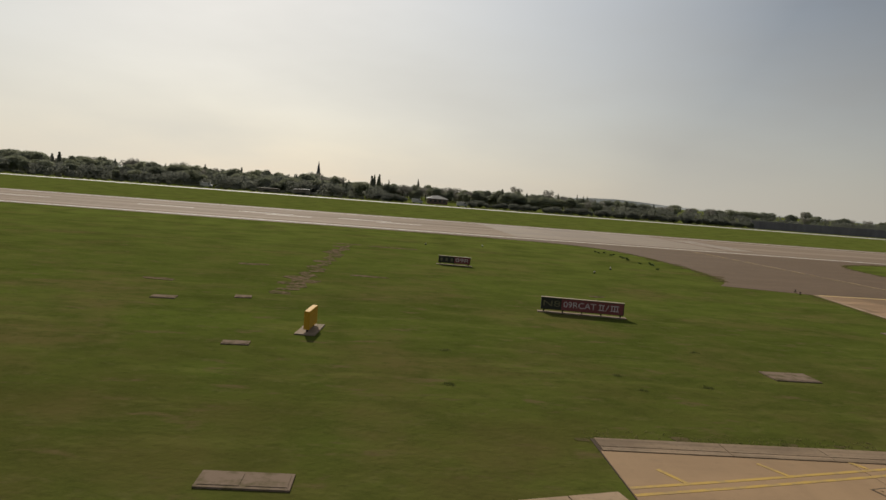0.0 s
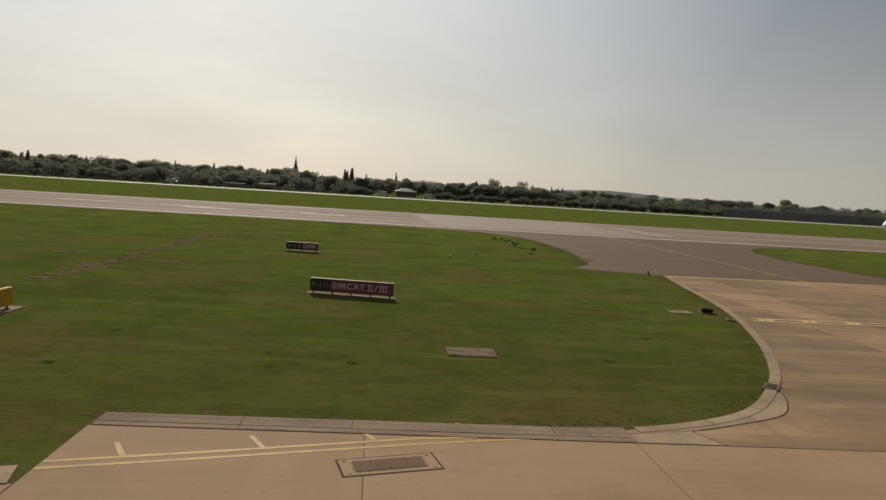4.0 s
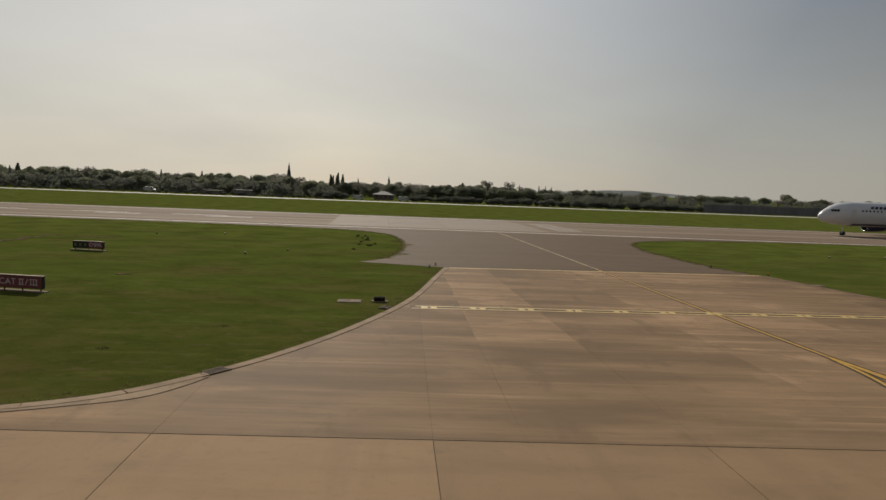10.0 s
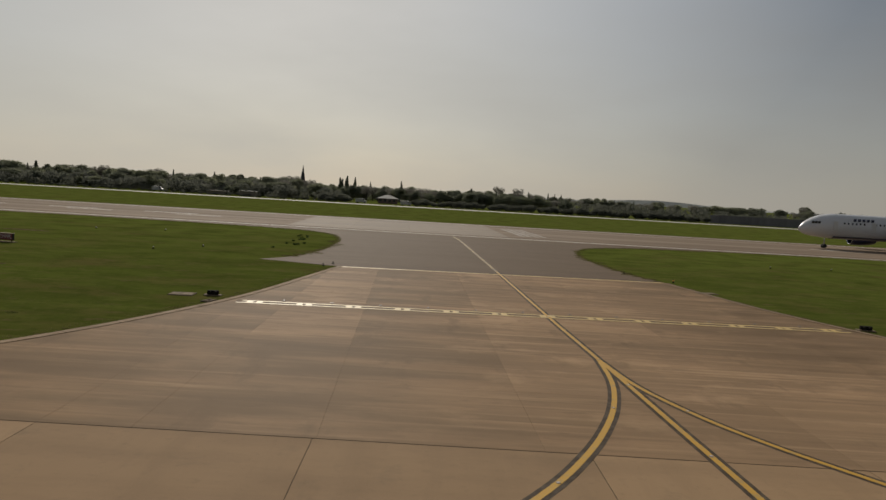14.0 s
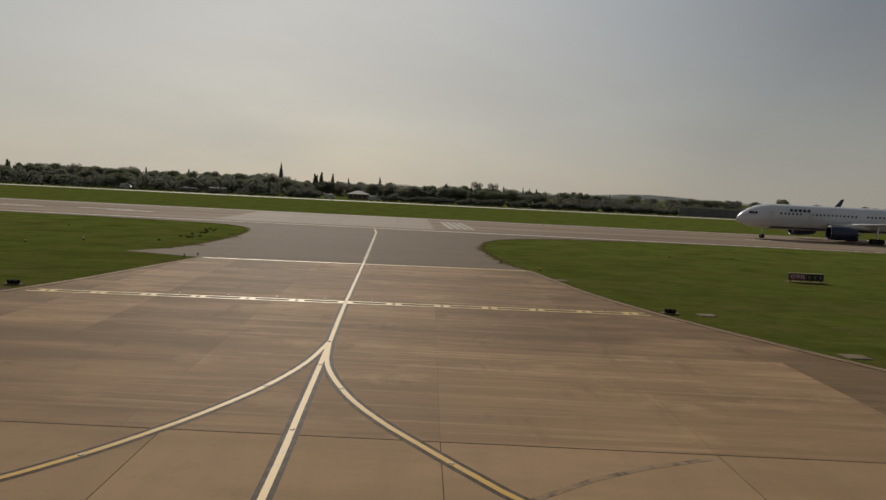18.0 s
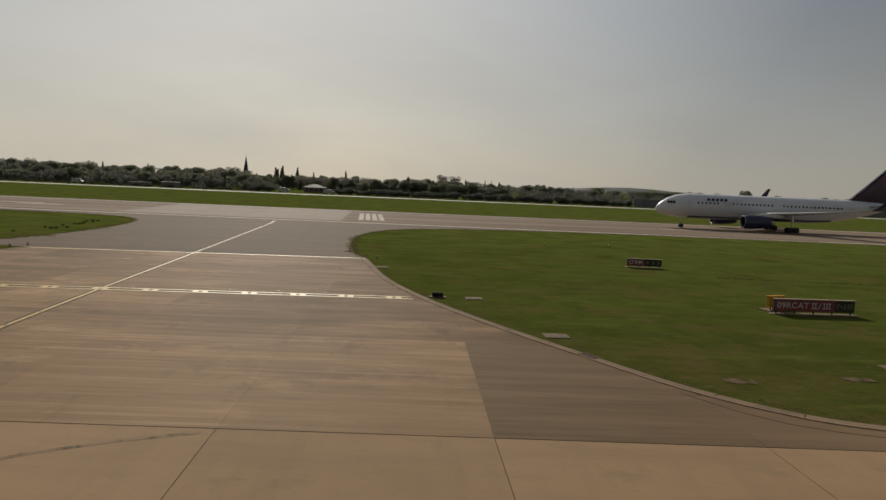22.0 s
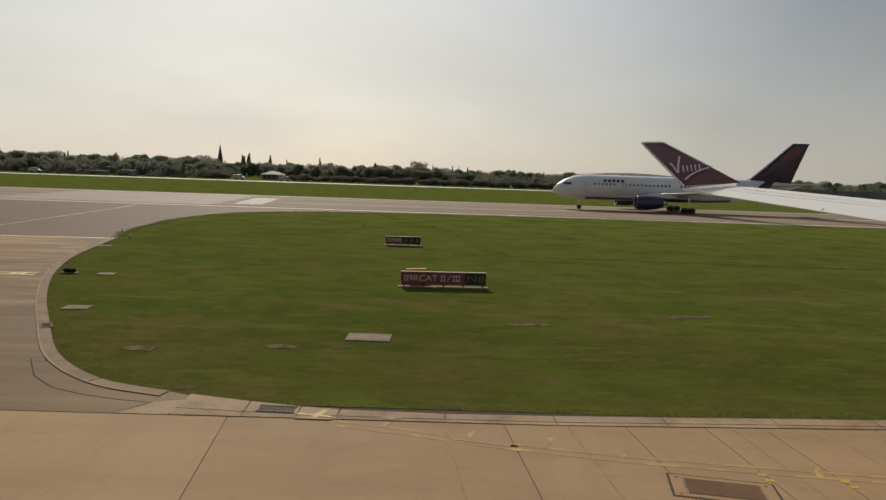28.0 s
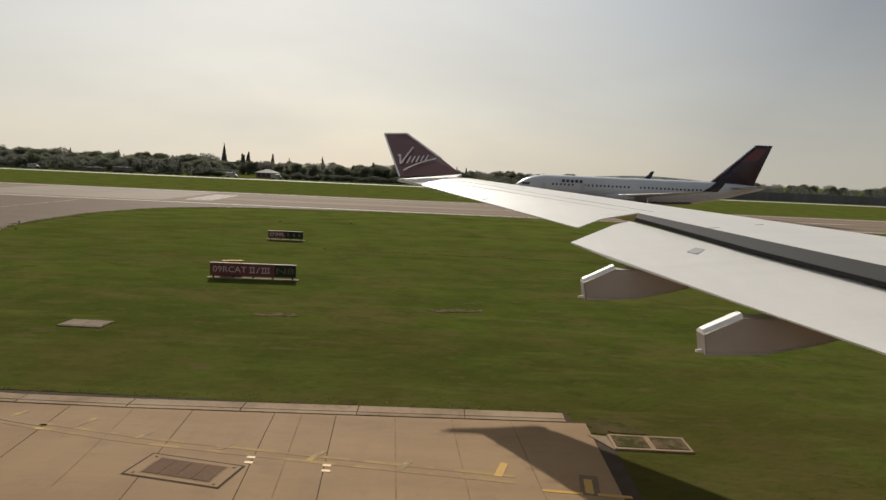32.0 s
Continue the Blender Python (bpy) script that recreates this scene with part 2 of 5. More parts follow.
FAINTLINE = material("faint_dark_line", (0.225, 0.150, 0.088), 0.9, spec=0.05, vary=(((1.2, 1.2, 1), (0.300, 0.196, 0.108), 0.9, 0.45, 0.6),))
JOINT = material("joint_sealant", (0.075, 0.056, 0.040), 0.95, spec=0.03, vary=(((2, 2, 1), (0.09, 0.075, 0.06), 0.6, 0.4, 0.7),))
ASPHALT = material("exit_asphalt", (0.127, 0.086, 0.053), 0.78, vary=(
    ((0.06, 0.3, 1), (0.148, 0.101, 0.065), 0.7, 0.42, 0.65), ((0.5, 2, 1), (0.083, 0.058, 0.037), 0.5, 0.5, 0.7),
    ((25, 25, 1), (0.146, 0.104, 0.069), 0.4, 0.5, 0.8)), bump=(30, 0.3, 0.02), spec=0.06)
RUNWAY = material("runway_asphalt", (0.190, 0.138, 0.096), 0.85, vary=(
    ((0.008, 0.25, 1), (0.290, 0.224, 0.160), 0.85, 0.42, 0.58), ((0.05, 1.2, 1), (0.164, 0.124, 0.097), 0.6, 0.5, 0.7)),
    bump=(25, 0.3, 0.02), spec=0.05)
PALE = material("runway_concrete", (0.262, 0.207, 0.152), 0.8, vary=(
    ((0.02, 0.35, 1), (0.19, 0.155, 0.125), 0.7, 0.45, 0.65), ((0.3, 1.2, 1), (0.31, 0.26, 0.215), 0.5, 0.5, 0.7)),
    bump=(25, 0.3, 0.02), random_tone=0.05, spec=0.1)
ROAD = material("perimeter_road", (0.42, 0.38, 0.32), 0.8, vary=(((0.03, 0.3, 1), (0.38, 0.35, 0.3), 0.6, 0.4, 0.65),))
YELLOW = material("yellow_paint", (0.53, 0.30, 0.043), 0.50, vary=(
    ((3, 3, 1), (0.34, 0.25, 0.12), 0.7, 0.52, 0.68), ((14, 14, 1), (0.30, 0.23, 0.13), 0.5, 0.55, 0.7)), spec=0.14)
DULLYELLOW = material("dull_yellow_paint", (0.44, 0.285, 0.075), 0.6, vary=(((2, 2, 1), (0.30, 0.21, 0.10), 0.8, 0.47, 0.62),), spec=0.07)
BACKING = material("worn_black_backing", (0.150, 0.105, 0.068), 0.8, vary=(((0.5, 1.5, 1), (0.21, 0.147, 0.094), 0.9, 0.42, 0.6),), spec=0.05)
FADED = material("faded_yellow_paint", (0.42, 0.30, 0.10), 0.8, spec=0.1, vary=(((1.1, 1.1, 1), (0.285, 0.197, 0.12), 1.0, 0.40, 0.48),))
GHOST = material("ghost_of_paint", (0.375, 0.252, 0.108), 0.85, spec=0.1, vary=(((0.9, 0.9, 1), (0.300, 0.196, 0.108), 1.0, 0.42, 0.52),))
BLACKTRACE = material("grey_brown_patch", (0.200, 0.140, 0.092), 0.85, spec=0.1, vary=(((3, 3, 1), (0.16, 0.115, 0.078), 0.7, 0.42, 0.6),))
WORNLINE = material("worn_guide_line", (0.36, 0.26, 0.11), 0.6, spec=0.12, vary=(((0.6, 0.6, 1), (0.16, 0.118, 0.085), 0.9, 0.44, 0.6),))
CREAM = material("pale_yellow_paint", (0.60, 0.42, 0.14), 0.45, vary=(((2, 4, 1), (0.42, 0.30, 0.14), 0.75, 0.48, 0.64),), spec=0.18)
BLACKPAINT = material("black_paint", (0.070, 0.052, 0.037), 0.60, spec=0.035, vary=(((2.5, 2.5, 1), (0.15, 0.12, 0.09), 0.6, 0.45, 0.65),))
WHITEPAINT = material("white_paint", (0.55, 0.51, 0.45), 0.75, spec=0.15, vary=(((0.5, 1.5, 1), (0.48, 0.44, 0.39), 0.7, 0.45, 0.65),))
OLDCOVER = material("worn_cover", (0.20, 0.148, 0.108), 0.95, spec=0.0, vary=(((1.6, 1.6, 1), (0.105, 0.088, 0.046), 0.8, 0.46, 0.62),), bump=(14, 0.4, 0.03))
COVER = material("access_cover", (0.225, 0.166, 0.112), 0.9, spec=0.1, vary=(((2, 2, 1), (0.16, 0.13, 0.085), 0.8, 0.42, 0.62),), bump=(20, 0.3, 0.02), random_tone=0.12)
BARE = material("bare_earth", (0.105, 0.080, 0.042), 0.95, spec=0.0, vary=(((1.2, 1.2, 1), (0.055, 0.058, 0.016), 0.9, 0.4, 0.6),), bump=(8, 0.6, 0.05))
IRON = material("cast_iron", (0.165, 0.120, 0.082), 0.85, spec=0.06, vary=(((3, 3, 1), (0.12, 0.10, 0.075), 0.7, 0.4, 0.65),), bump=(40, 0.3, 0.01))
RUSTED = material("rusted_plate", (0.140, 0.074, 0.040), 0.8, spec=0.08, vary=(((1.8, 1.8, 1), (0.115, 0.066, 0.038), 0.8, 0.42, 0.62), ((9, 30, 1), (0.200, 0.122, 0.074), 0.55, 0.52, 0.68)), bump=(45, 0.5, 0.012), random_tone=0.06)
SLOT = material("dark_slot", (0.012, 0.011, 0.010), 0.9)
RED = material("sign_red", (0.19, 0.038, 0.040), 0.45, vary=(((3, 3, 3), (0.15, 0.034, 0.036), 0.6, 0.4, 0.7),))
BLACKSIGN = material("sign_black", (0.042, 0.041, 0.032), 0.7, spec=0.2)
SIGNWHITE = material("sign_white", (0.55, 0.48, 0.47), 0.5)
SIGNOLIVE = material("sign_yellow_legend", (0.130, 0.118, 0.055), 0.5)
SIGNCASE = material("sign_case", (0.36, 0.29, 0.20), 0.65, spec=0.08, vary=(((4, 4, 4), (0.28, 0.22, 0.15), 0.6, 0.4, 0.7),))
FLUSH = material("broken_concrete", (0.155, 0.108, 0.072), 0.95, spec=0.0, vary=(((1.5, 1.5, 1), (0.07, 0.066, 0.024), 1.0, 0.42, 0.55), ((4, 4, 1), (0.2, 0.145, 0.105), 0.6, 0.5, 0.66)), bump=(12, 0.5, 0.03))
YCASE = material("yellow_case", (0.52, 0.29, 0.03), 0.6, spec=0.08, vary=(((4, 4, 4), (0.42, 0.225, 0.025), 0.6, 0.4, 0.7),))
BLACKBOX = material("black_housing", (0.02, 0.018, 0.015), 0.9, spec=0.05)
AMBER = material("amber_lens", (0.75, 0.22, 0.03), 0.2)
BARK = material("bark", (0.07, 0.055, 0.04), 0.9, vary=(((2, 2, 6), (0.11, 0.09, 0.07), 0.7, 0.4, 0.6),))


def leafy(m, share, soften=True):
    """Lets part of the light through the leaves."""
    n, l = m.node_tree.nodes, m.node_tree.links
    b, out = n["Principled BSDF"], n["Material Output"]
    tr = n.new("ShaderNodeBsdfTranslucent")
    mx = n.new("ShaderNodeMixShader")
    mx.inputs[0].default_value = share
    l.new(b.inputs["Base Color"].links[0].from_socket, tr.inputs["Color"])
    geo, soft, lean = n.new("ShaderNodeNewGeometry"), n.new("ShaderNodeVectorMath"), n.new("ShaderNodeVectorMath")
    soft.operation, soft.inputs[3].default_value = "SCALE", 0.45
    l.new(geo.outputs["Normal"], soft.inputs[0])
    lean.inputs[1].default_value = (0.0, -0.3, 0.4)
    l.new(soft.outputs[0], lean.inputs[0])
    for shader in (b, tr) if soften else ():
        l.new(lean.outputs[0], shader.inputs["Normal"])
    l.new(b.outputs[0], mx.inputs[1])
    l.new(tr.outputs[0], mx.inputs[2])
    l.new(mx.outputs[0], out.inputs["Surface"])
    return m


# leaf colours lifted and greyed: distance haze is painted into them
HAZYLEAF = [leafy(material("leaf_" + k, c, 0.75, vary=(((0.25, 0.25, 0.25), d, 0.8, 0.4, 0.62),), random_tone=0.12, spec=0.03), 0.5) for k, c, d in (
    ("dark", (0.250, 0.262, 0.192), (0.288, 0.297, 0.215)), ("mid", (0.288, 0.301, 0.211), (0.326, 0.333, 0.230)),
    # the last one, shade, has the dimness under the crowns in its colour
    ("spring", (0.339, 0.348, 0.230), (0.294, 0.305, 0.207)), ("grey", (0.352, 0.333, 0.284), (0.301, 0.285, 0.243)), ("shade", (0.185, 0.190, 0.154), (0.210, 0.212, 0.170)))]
leafy(TUFT, 0.65, False)
leafy(WEED, 0.4, False)
leafy(DOCK, 0.6, False)
WALLDARK = material("barrier_timber", (0.15, 0.14, 0.142), 0.8, vary=(((0.4, 0.4, 0.1), (0.20, 0.19, 0.19), 0.7, 0.4, 0.65),), random_tone=0.1)
SLATE = material("spire_slate", (0.05, 0.048, 0.05), 0.7, vary=(((1, 1, 3), (0.08, 0.078, 0.08), 0.6, 0.4, 0.65),))
STONE = material("church_stone", (0.22, 0.19, 0.15), 0.9, vary=(((1, 1, 1), (0.15, 0.13, 0.1), 0.7, 0.4, 0.65),))
ROOFPALE = material("pale_metal_roof", (0.19, 0.175, 0.155), 0.7, vary=(((0.5, 0.5, 0.5), (0.15, 0.138, 0.122), 0.6, 0.4, 0.65),))
HUTWALL = material("hut_brick", (0.14, 0.095, 0.075), 0.9, vary=(((3, 3, 6), (0.19, 0.13, 0.1), 0.6, 0.4, 0.65),))
HUTGLASS = material("hut_glass", (0.04, 0.05, 0.055), 0.1)
VANWHITE = material("van_paint", (0.42, 0.41, 0.39), 0.45, vary=(((2, 2, 2), (0.36, 0.35, 0.33), 0.5, 0.4, 0.7),))
RUBBER = material("tyre_rubber", (0.018, 0.018, 0.018), 0.8)
# hills paled towards grey to stand for the haze before them
HILL = material("haze_tinted_hill", (0.30, 0.31, 0.29), 1.0, vary=(((0.01, 0.01, 0.01), (0.15, 0.165, 0.14), 0.6, 0.4, 0.65),))
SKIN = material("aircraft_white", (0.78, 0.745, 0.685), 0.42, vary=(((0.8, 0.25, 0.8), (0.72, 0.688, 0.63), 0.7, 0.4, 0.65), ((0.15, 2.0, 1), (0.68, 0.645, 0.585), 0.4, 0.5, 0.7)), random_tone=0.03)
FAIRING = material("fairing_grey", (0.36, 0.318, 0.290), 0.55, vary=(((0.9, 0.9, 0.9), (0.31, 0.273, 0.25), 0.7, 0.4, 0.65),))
WINGGREY = material("wing_grey", (0.60, 0.59, 0.57), 0.42, vary=(((0.6, 0.6, 0.6), (0.53, 0.52, 0.50), 0.7, 0.4, 0.65),))
METAL = material("bare_metal", (0.62, 0.62, 0.63), 0.25, 0.9, vary=(((2, 2, 2), (0.5, 0.5, 0.51), 0.6, 0.4, 0.65),))
COVESHADE = material("flap_cove_shade", (0.03, 0.028, 0.027), 0.85)
LINE = material("panel_line", (0.22, 0.21, 0.2), 0.7)
WINGLINE = material("hatch_grey", (0.42, 0.41, 0.40), 0.6)
MAROON = material("winglet_maroon", (0.112, 0.025, 0.031), 0.42, vary=(((0.6, 0.6, 0.6), (0.094, 0.021, 0.027), 0.6, 0.4, 0.65),), spec=0.3)
LINERWHITE = material("airliner_white", (0.64, 0.64, 0.645), 0.3, vary=(((0.3, 0.3, 0.3), (0.57, 0.57, 0.58), 0.6, 0.4, 0.65),))
FINTONE = material("airliner_fin", (0.070, 0.044, 0.060), 0.4, vary=(((0.12, 0.12, 0.16), (0.12, 0.040, 0.048), 0.8, 0.46, 0.58),))
NAVY = material("airliner_navy", (0.022, 0.026, 0.06), 0.3)
TAILRED = material("airliner_red", (0.16, 0.045, 0.055), 0.4)
COCKPIT = material("cockpit_glass", (0.01, 0.012, 0.015), 0.08)


# ---- builders ----
def mesh_of(bm, name, mat, smooth=False):
    me = bpy.data.meshes.new(name)
    bmesh.ops.recalc_face_normals(bm, faces=bm.faces[:])
    if smooth:
        for f in bm.faces:
            f.smooth = True
    bm.to_mesh(me)
    bm.free()
    me.materials.append(mat)
    return me


def part(name, bm, mat, parent, label="", smooth=False):
    ob = new(name, mesh_of(bm, name, mat, smooth))
    if parent:
        ob.parent = parent
    if label:
        ob["label"] = label
    return ob


def thing(name, x, y, z=0.0, rz=0.0, label="", category="", group="", kind=""):
    e = new(name)
    e.empty_display_size = 0.2
    e.matrix_world = pose(x, y, z, 0, 0, rz)
    return tagged(e, label, category, group, kind)


def box(bm, x0, y0, z0, x1, y1, z1, bevel=0.0):
    r = bmesh.ops.create_cube(bm, size=1.0)
    vs = r["verts"]
    for v in vs:
        v.co = Vector(((x0 + x1) / 2 + v.co.x * (x1 - x0), (y0 + y1) / 2 + v.co.y * (y1 - y0), (z0 + z1) / 2 + v.co.z * (z1 - z0)))
    if bevel:
        es = list({e for v in vs for e in v.link_edges})
        bmesh.ops.bevel(bm, geom=es, offset=bevel, segments=2, affect="EDGES", profile=0.6)
    return bm


def cyl(bm, x, y, z0, z1, r0, r1=None, n=14, m=None):
    r = bmesh.ops.create_cone(bm, cap_ends=True, segments=n, radius1=r0, radius2=r0 if r1 is None else r1, depth=z1 - z0)
    mm = (m or Matrix()) @ Matrix.Translation((x, y, (z0 + z1) / 2))
    bmesh.ops.transform(bm, matrix=mm, verts=r["verts"])
    return bm


def prism(bm, pts, z0, z1):
    """A flat plate with the outline pts."""
    lo = [bm.verts.new((x, y, z0)) for x, y in pts]
    hi = [bm.verts.new((x, y, z1)) for x, y in pts]
    n = len(pts)
    bm.faces.new(hi)
    bm.faces.new(lo[::-1])
    for i in range(n):
        bm.faces.new((lo[i], lo[(i + 1) % n], hi[(i + 1) % n], hi[i]))
    return bm


def smooth_line(ctrl, n=6):
    """A Catmull-Rom line through the control points."""
    P = [Vector(p) for p in ctrl]
    P = [2 * P[0] - P[1], *P, 2 * P[-1] - P[-2]]
    out = []
    for a, b, c, d in zip(P, P[1:], P[2:], P[3:]):
        for k in range(n):
            t = k / n
            out.append(0.5 * (2 * b + (c - a) * t + (2 * a - 5 * b + 4 * c - d) * t * t + (3 * b - a - 3 * c + d) * t ** 3))
    out.append(P[-2])
    return out


def offset(line, d):
    """The line moved by d to its left."""
    out = []
    for i, p in enumerate(line):
        t = (line[min(i + 1, len(line) - 1)] - line[max(i - 1, 0)]).normalized()
        out.append(p + d * Vector((-t.y, t.x)))
    return out


def strip(bm, line, w, z0, z1):
    a, b = offset(line, w / 2), offset(line, -w / 2)
    rows = []
    for p, q in zip(a, b):
        rows.append([bm.verts.new((p.x, p.y, z0)), bm.verts.new((p.x, p.y, z1)), bm.verts.new((q.x, q.y, z1)), bm.verts.new((q.x, q.y, z0))])
    for r, s in zip(rows, rows[1:]):
        for i in range(4):
            j = (i + 1) % 4
            bm.faces.new((r[i], s[i], s[j], r[j]))
    bm.faces.new(rows[0])
    bm.faces.new(rows[-1][::-1])
    return bm


def along(line, step):
    """Points and headings at even steps along a line."""
    left, out = 0.0, []
    for a, b in zip(line, line[1:]):
        d = (b - a).length
        while left < d:
            out.append((a + (b - a) * (left / d), math.atan2(b.y - a.y, b.x - a.x)))
            left += step
        left -= d
    return out


def loft(bm, rings, close=True):
    vs = [[bm.verts.new(p) for p in r] for r in rings]
    n = len(vs[0])
    for r, s in zip(vs, vs[1:]):
        for i in range(n):
            j = (i + 1) % n
            bm.faces.new((r[i], r[j], s[j], s[i]))
    if close:
        bm.faces.new(vs[0][::-1])
        bm.faces.new(vs[-1])
    return bm


# ---- the ground and the pavements ----
bm = bmesh.new()
xs = [-4500, -900, -300, -120, 0, 120, 300, 900, 4500]
ys = [-4500, -600, -60, 12, 60, 115, 300, 900, 4700]
grid = [[bm.verts.new((x, y, -0.03)) for x in xs] for y in ys]
for a, b in zip(grid, grid[1:]):
    for i in range(len(xs) - 1):
        bm.faces.new((a[i], a[i + 1], b[i + 1], b[i]))
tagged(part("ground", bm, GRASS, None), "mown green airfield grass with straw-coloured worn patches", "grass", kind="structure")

LEFT = smooth_line([(-53.6, 20.45), (-45, 20.5), (-38.5, 20.6), (-35.2, 21.35), (-32.2, 23.0), (-29.7, 26.0), (-27.5, 29.7), (-24.9, 35.8), (-22.2, 44.8), (-20.2, 57.0), (-19.2, 63.0)])
RIGHT = smooth_line([(59.5, 20.75), (53, 20.5), (46, 20.18), (40.5, 20.16), (36.9, 20.68), (33.8, 21.5), (31.0, 22.6), (28.0, 25.5), (24.6, 30.9), (21.1, 36.9), (17.6, 44.0), (14.6, 52.5), (12.0, 64.6)])


def x_at(line, y):
    for a, b in zip(line, line[1:]):
        if a.y <= y <= b.y:
            return a.x + (b.x - a.x) * (y - a.y) / max(b.y - a.y, 1e-6)
    return line[-1].x if y > line[-1].y else line[0].x


# joint bed under the slabs of the taxiway and its exit
taxiway = thing("taxiway", 0, 0, label="tan concrete taxiway slabs with dark sealed joints", category="taxiway", kind="structure")
bm = bmesh.new()
prism(bm, [(-700, -40), (700, -40), (700, 9.6), (66.0, 9.6), (60.44, 15.2), (60.46, 18.0), (59.85, 19.0)] + [(p.x, p.y) for p in RIGHT if p.x > 33.5] + [(33.3, 20.4), (-36.2, 20.4)] + [(p.x, p.y) for p in LEFT[::-1] if p.x < -37.4] + [(-53.6, 15.75), (-64.0, 12.95), (-700, 12.0)], -0.05, -0.008)
part("joint_bed", bm, JOINT, taxiway)
exit_way = thing("taxiway_exit", 0, 0, label="worn brown concrete runway exit with streaked slabs", category="taxiway exit", kind="structure")
bm = bmesh.new()
prism(bm, [(p.x, p.y) for p in LEFT[6:]] + [(p.x, p.y) for p in RIGHT[::-1][:-6]], -0.05, -0.012)
part("joint_bed", bm, JOINT, exit_way)

# asphalt between the exit and the runway, and the runway
bm = bmesh.new()
tip = smooth_line([(-27.3, 65.4), (-25.0, 69.5), (-23.8, 77), (-23.7, 88), (-25.2, 99), (-29, 107), (-37, 111.5), (-60, 114.2), (-120, 116)])
nose = smooth_line([(140, 120), (65, 117.5), (31, 113.8), (16.5, 108.5), (10.8, 101), (8.7, 91), (8.8, 80), (10.2, 70), (12.0, 64.6)])
prism(bm, [(p.x, p.y) for p in tip] + [(p.x, p.y) for p in nose] + [(-19.2, 63.0)], -0.05, -0.016)
tagged(part("exit_asphalt", bm, ASPHALT, None), "dark brownish asphalt apron joining the runway", "asphalt", kind="structure")
bm = bmesh.new()
prism(bm, [(-1600, 115.5), (1600, 117.5), (1600, 166), (-1600, 166)], -0.05, -0.010)
runway = tagged(part("runway", bm, RUNWAY, None), "long grey-brown asphalt runway with rubber streaks", "runway", kind="structure")
bm = bmesh.new()
prism(bm, [(-1600, 296), (1600, 296), (1600, 309), (-1600, 309)], -0.04, 0.0)
tagged(part("perimeter_road", bm, ROAD, None), "pale concrete perimeter road beyond the runway", "road", kind="structure")

# pale concrete block of the runway and its white markings
for k, (x0, x1) in enumerate(((-38, -27), (-27, -16), (-16, -5), (-5, 2))):
    bm = bmesh.new()
    prism(bm, [(x0 + 0.04, 122), (x1 - 0.04, 122), (x1 - 2.4, 161), (x0 - 2.32, 161)], -0.03, -0.004)
    part("slab", bm, PALE, runway)


def marking(name, line, w, mat, label, z=0.0, parent=None):
    bm = bmesh.new()
    strip(bm, [Vector(p) for p in line], w, z - 0.006, z + 0.002)
    ob = part(name, bm, mat, parent)
    return ob


for y, nm in ((118.6, "edge_line"), (162.5, "edge_line")):
    marking(nm, [(-1500, y), (1500, y)], 0.9, WHITEPAINT, "", -0.004, runway)
for x in (-170, -140, -112, -92, -72, 66, 96, 126):
    marking("centre_dash", [(x, 140.5), (x + 11, 140.5)], 0.9, WHITEPAINT, "", -0.002, runway)
for x in (-86, -64):
    marking("zone_bar", [(x, 136.5), (x + 9, 136.5)], 1.1, WHITEPAINT, "", -0.002, runway)
OLDWHITE = material("worn_white_paint", (0.31, 0.265, 0.215), 0.7, spec=0.15, vary=(((0.6, 0.25, 1), (0.25, 0.20, 0.155), 0.9, 0.42, 0.6),))
for k in range(4):
    marking("zone_bar", [(5.1 + 1.35 * k, 127), (3.0 + 1.3 * k, 151)], 0.9, OLDWHITE, "", -0.002, runway)

# ---- signs ----


def lettering(name, text, size, mat, parent, x, y, z, rz=0.0, width=None):
    cu = bpy.data.curves.new(name, "FONT")
    cu.body, cu.size, cu.extrude, cu.align_x, cu.align_y = text, size, 0.006, "CENTER", "CENTER"
    tmp = new("tmp_text", cu)
    bpy.context.view_layer.update()
    me = bpy.data.meshes.new_from_object(tmp.evaluated_get(bpy.context.evaluated_depsgraph_get()))
    bpy.data.objects.remove(tmp)
    xs = [v.co.x for v in me.vertices]
    k = width / (max(xs) - min(xs)) if width else 1.0
    me.transform(pose(x, y, z, 90, 0, 0) @ Matrix.Diagonal((k, 1, 1, 1)))
    me.materials.clear()
    me.materials.append(mat)
    ob = new(name, me)
    ob.parent = parent
    return ob


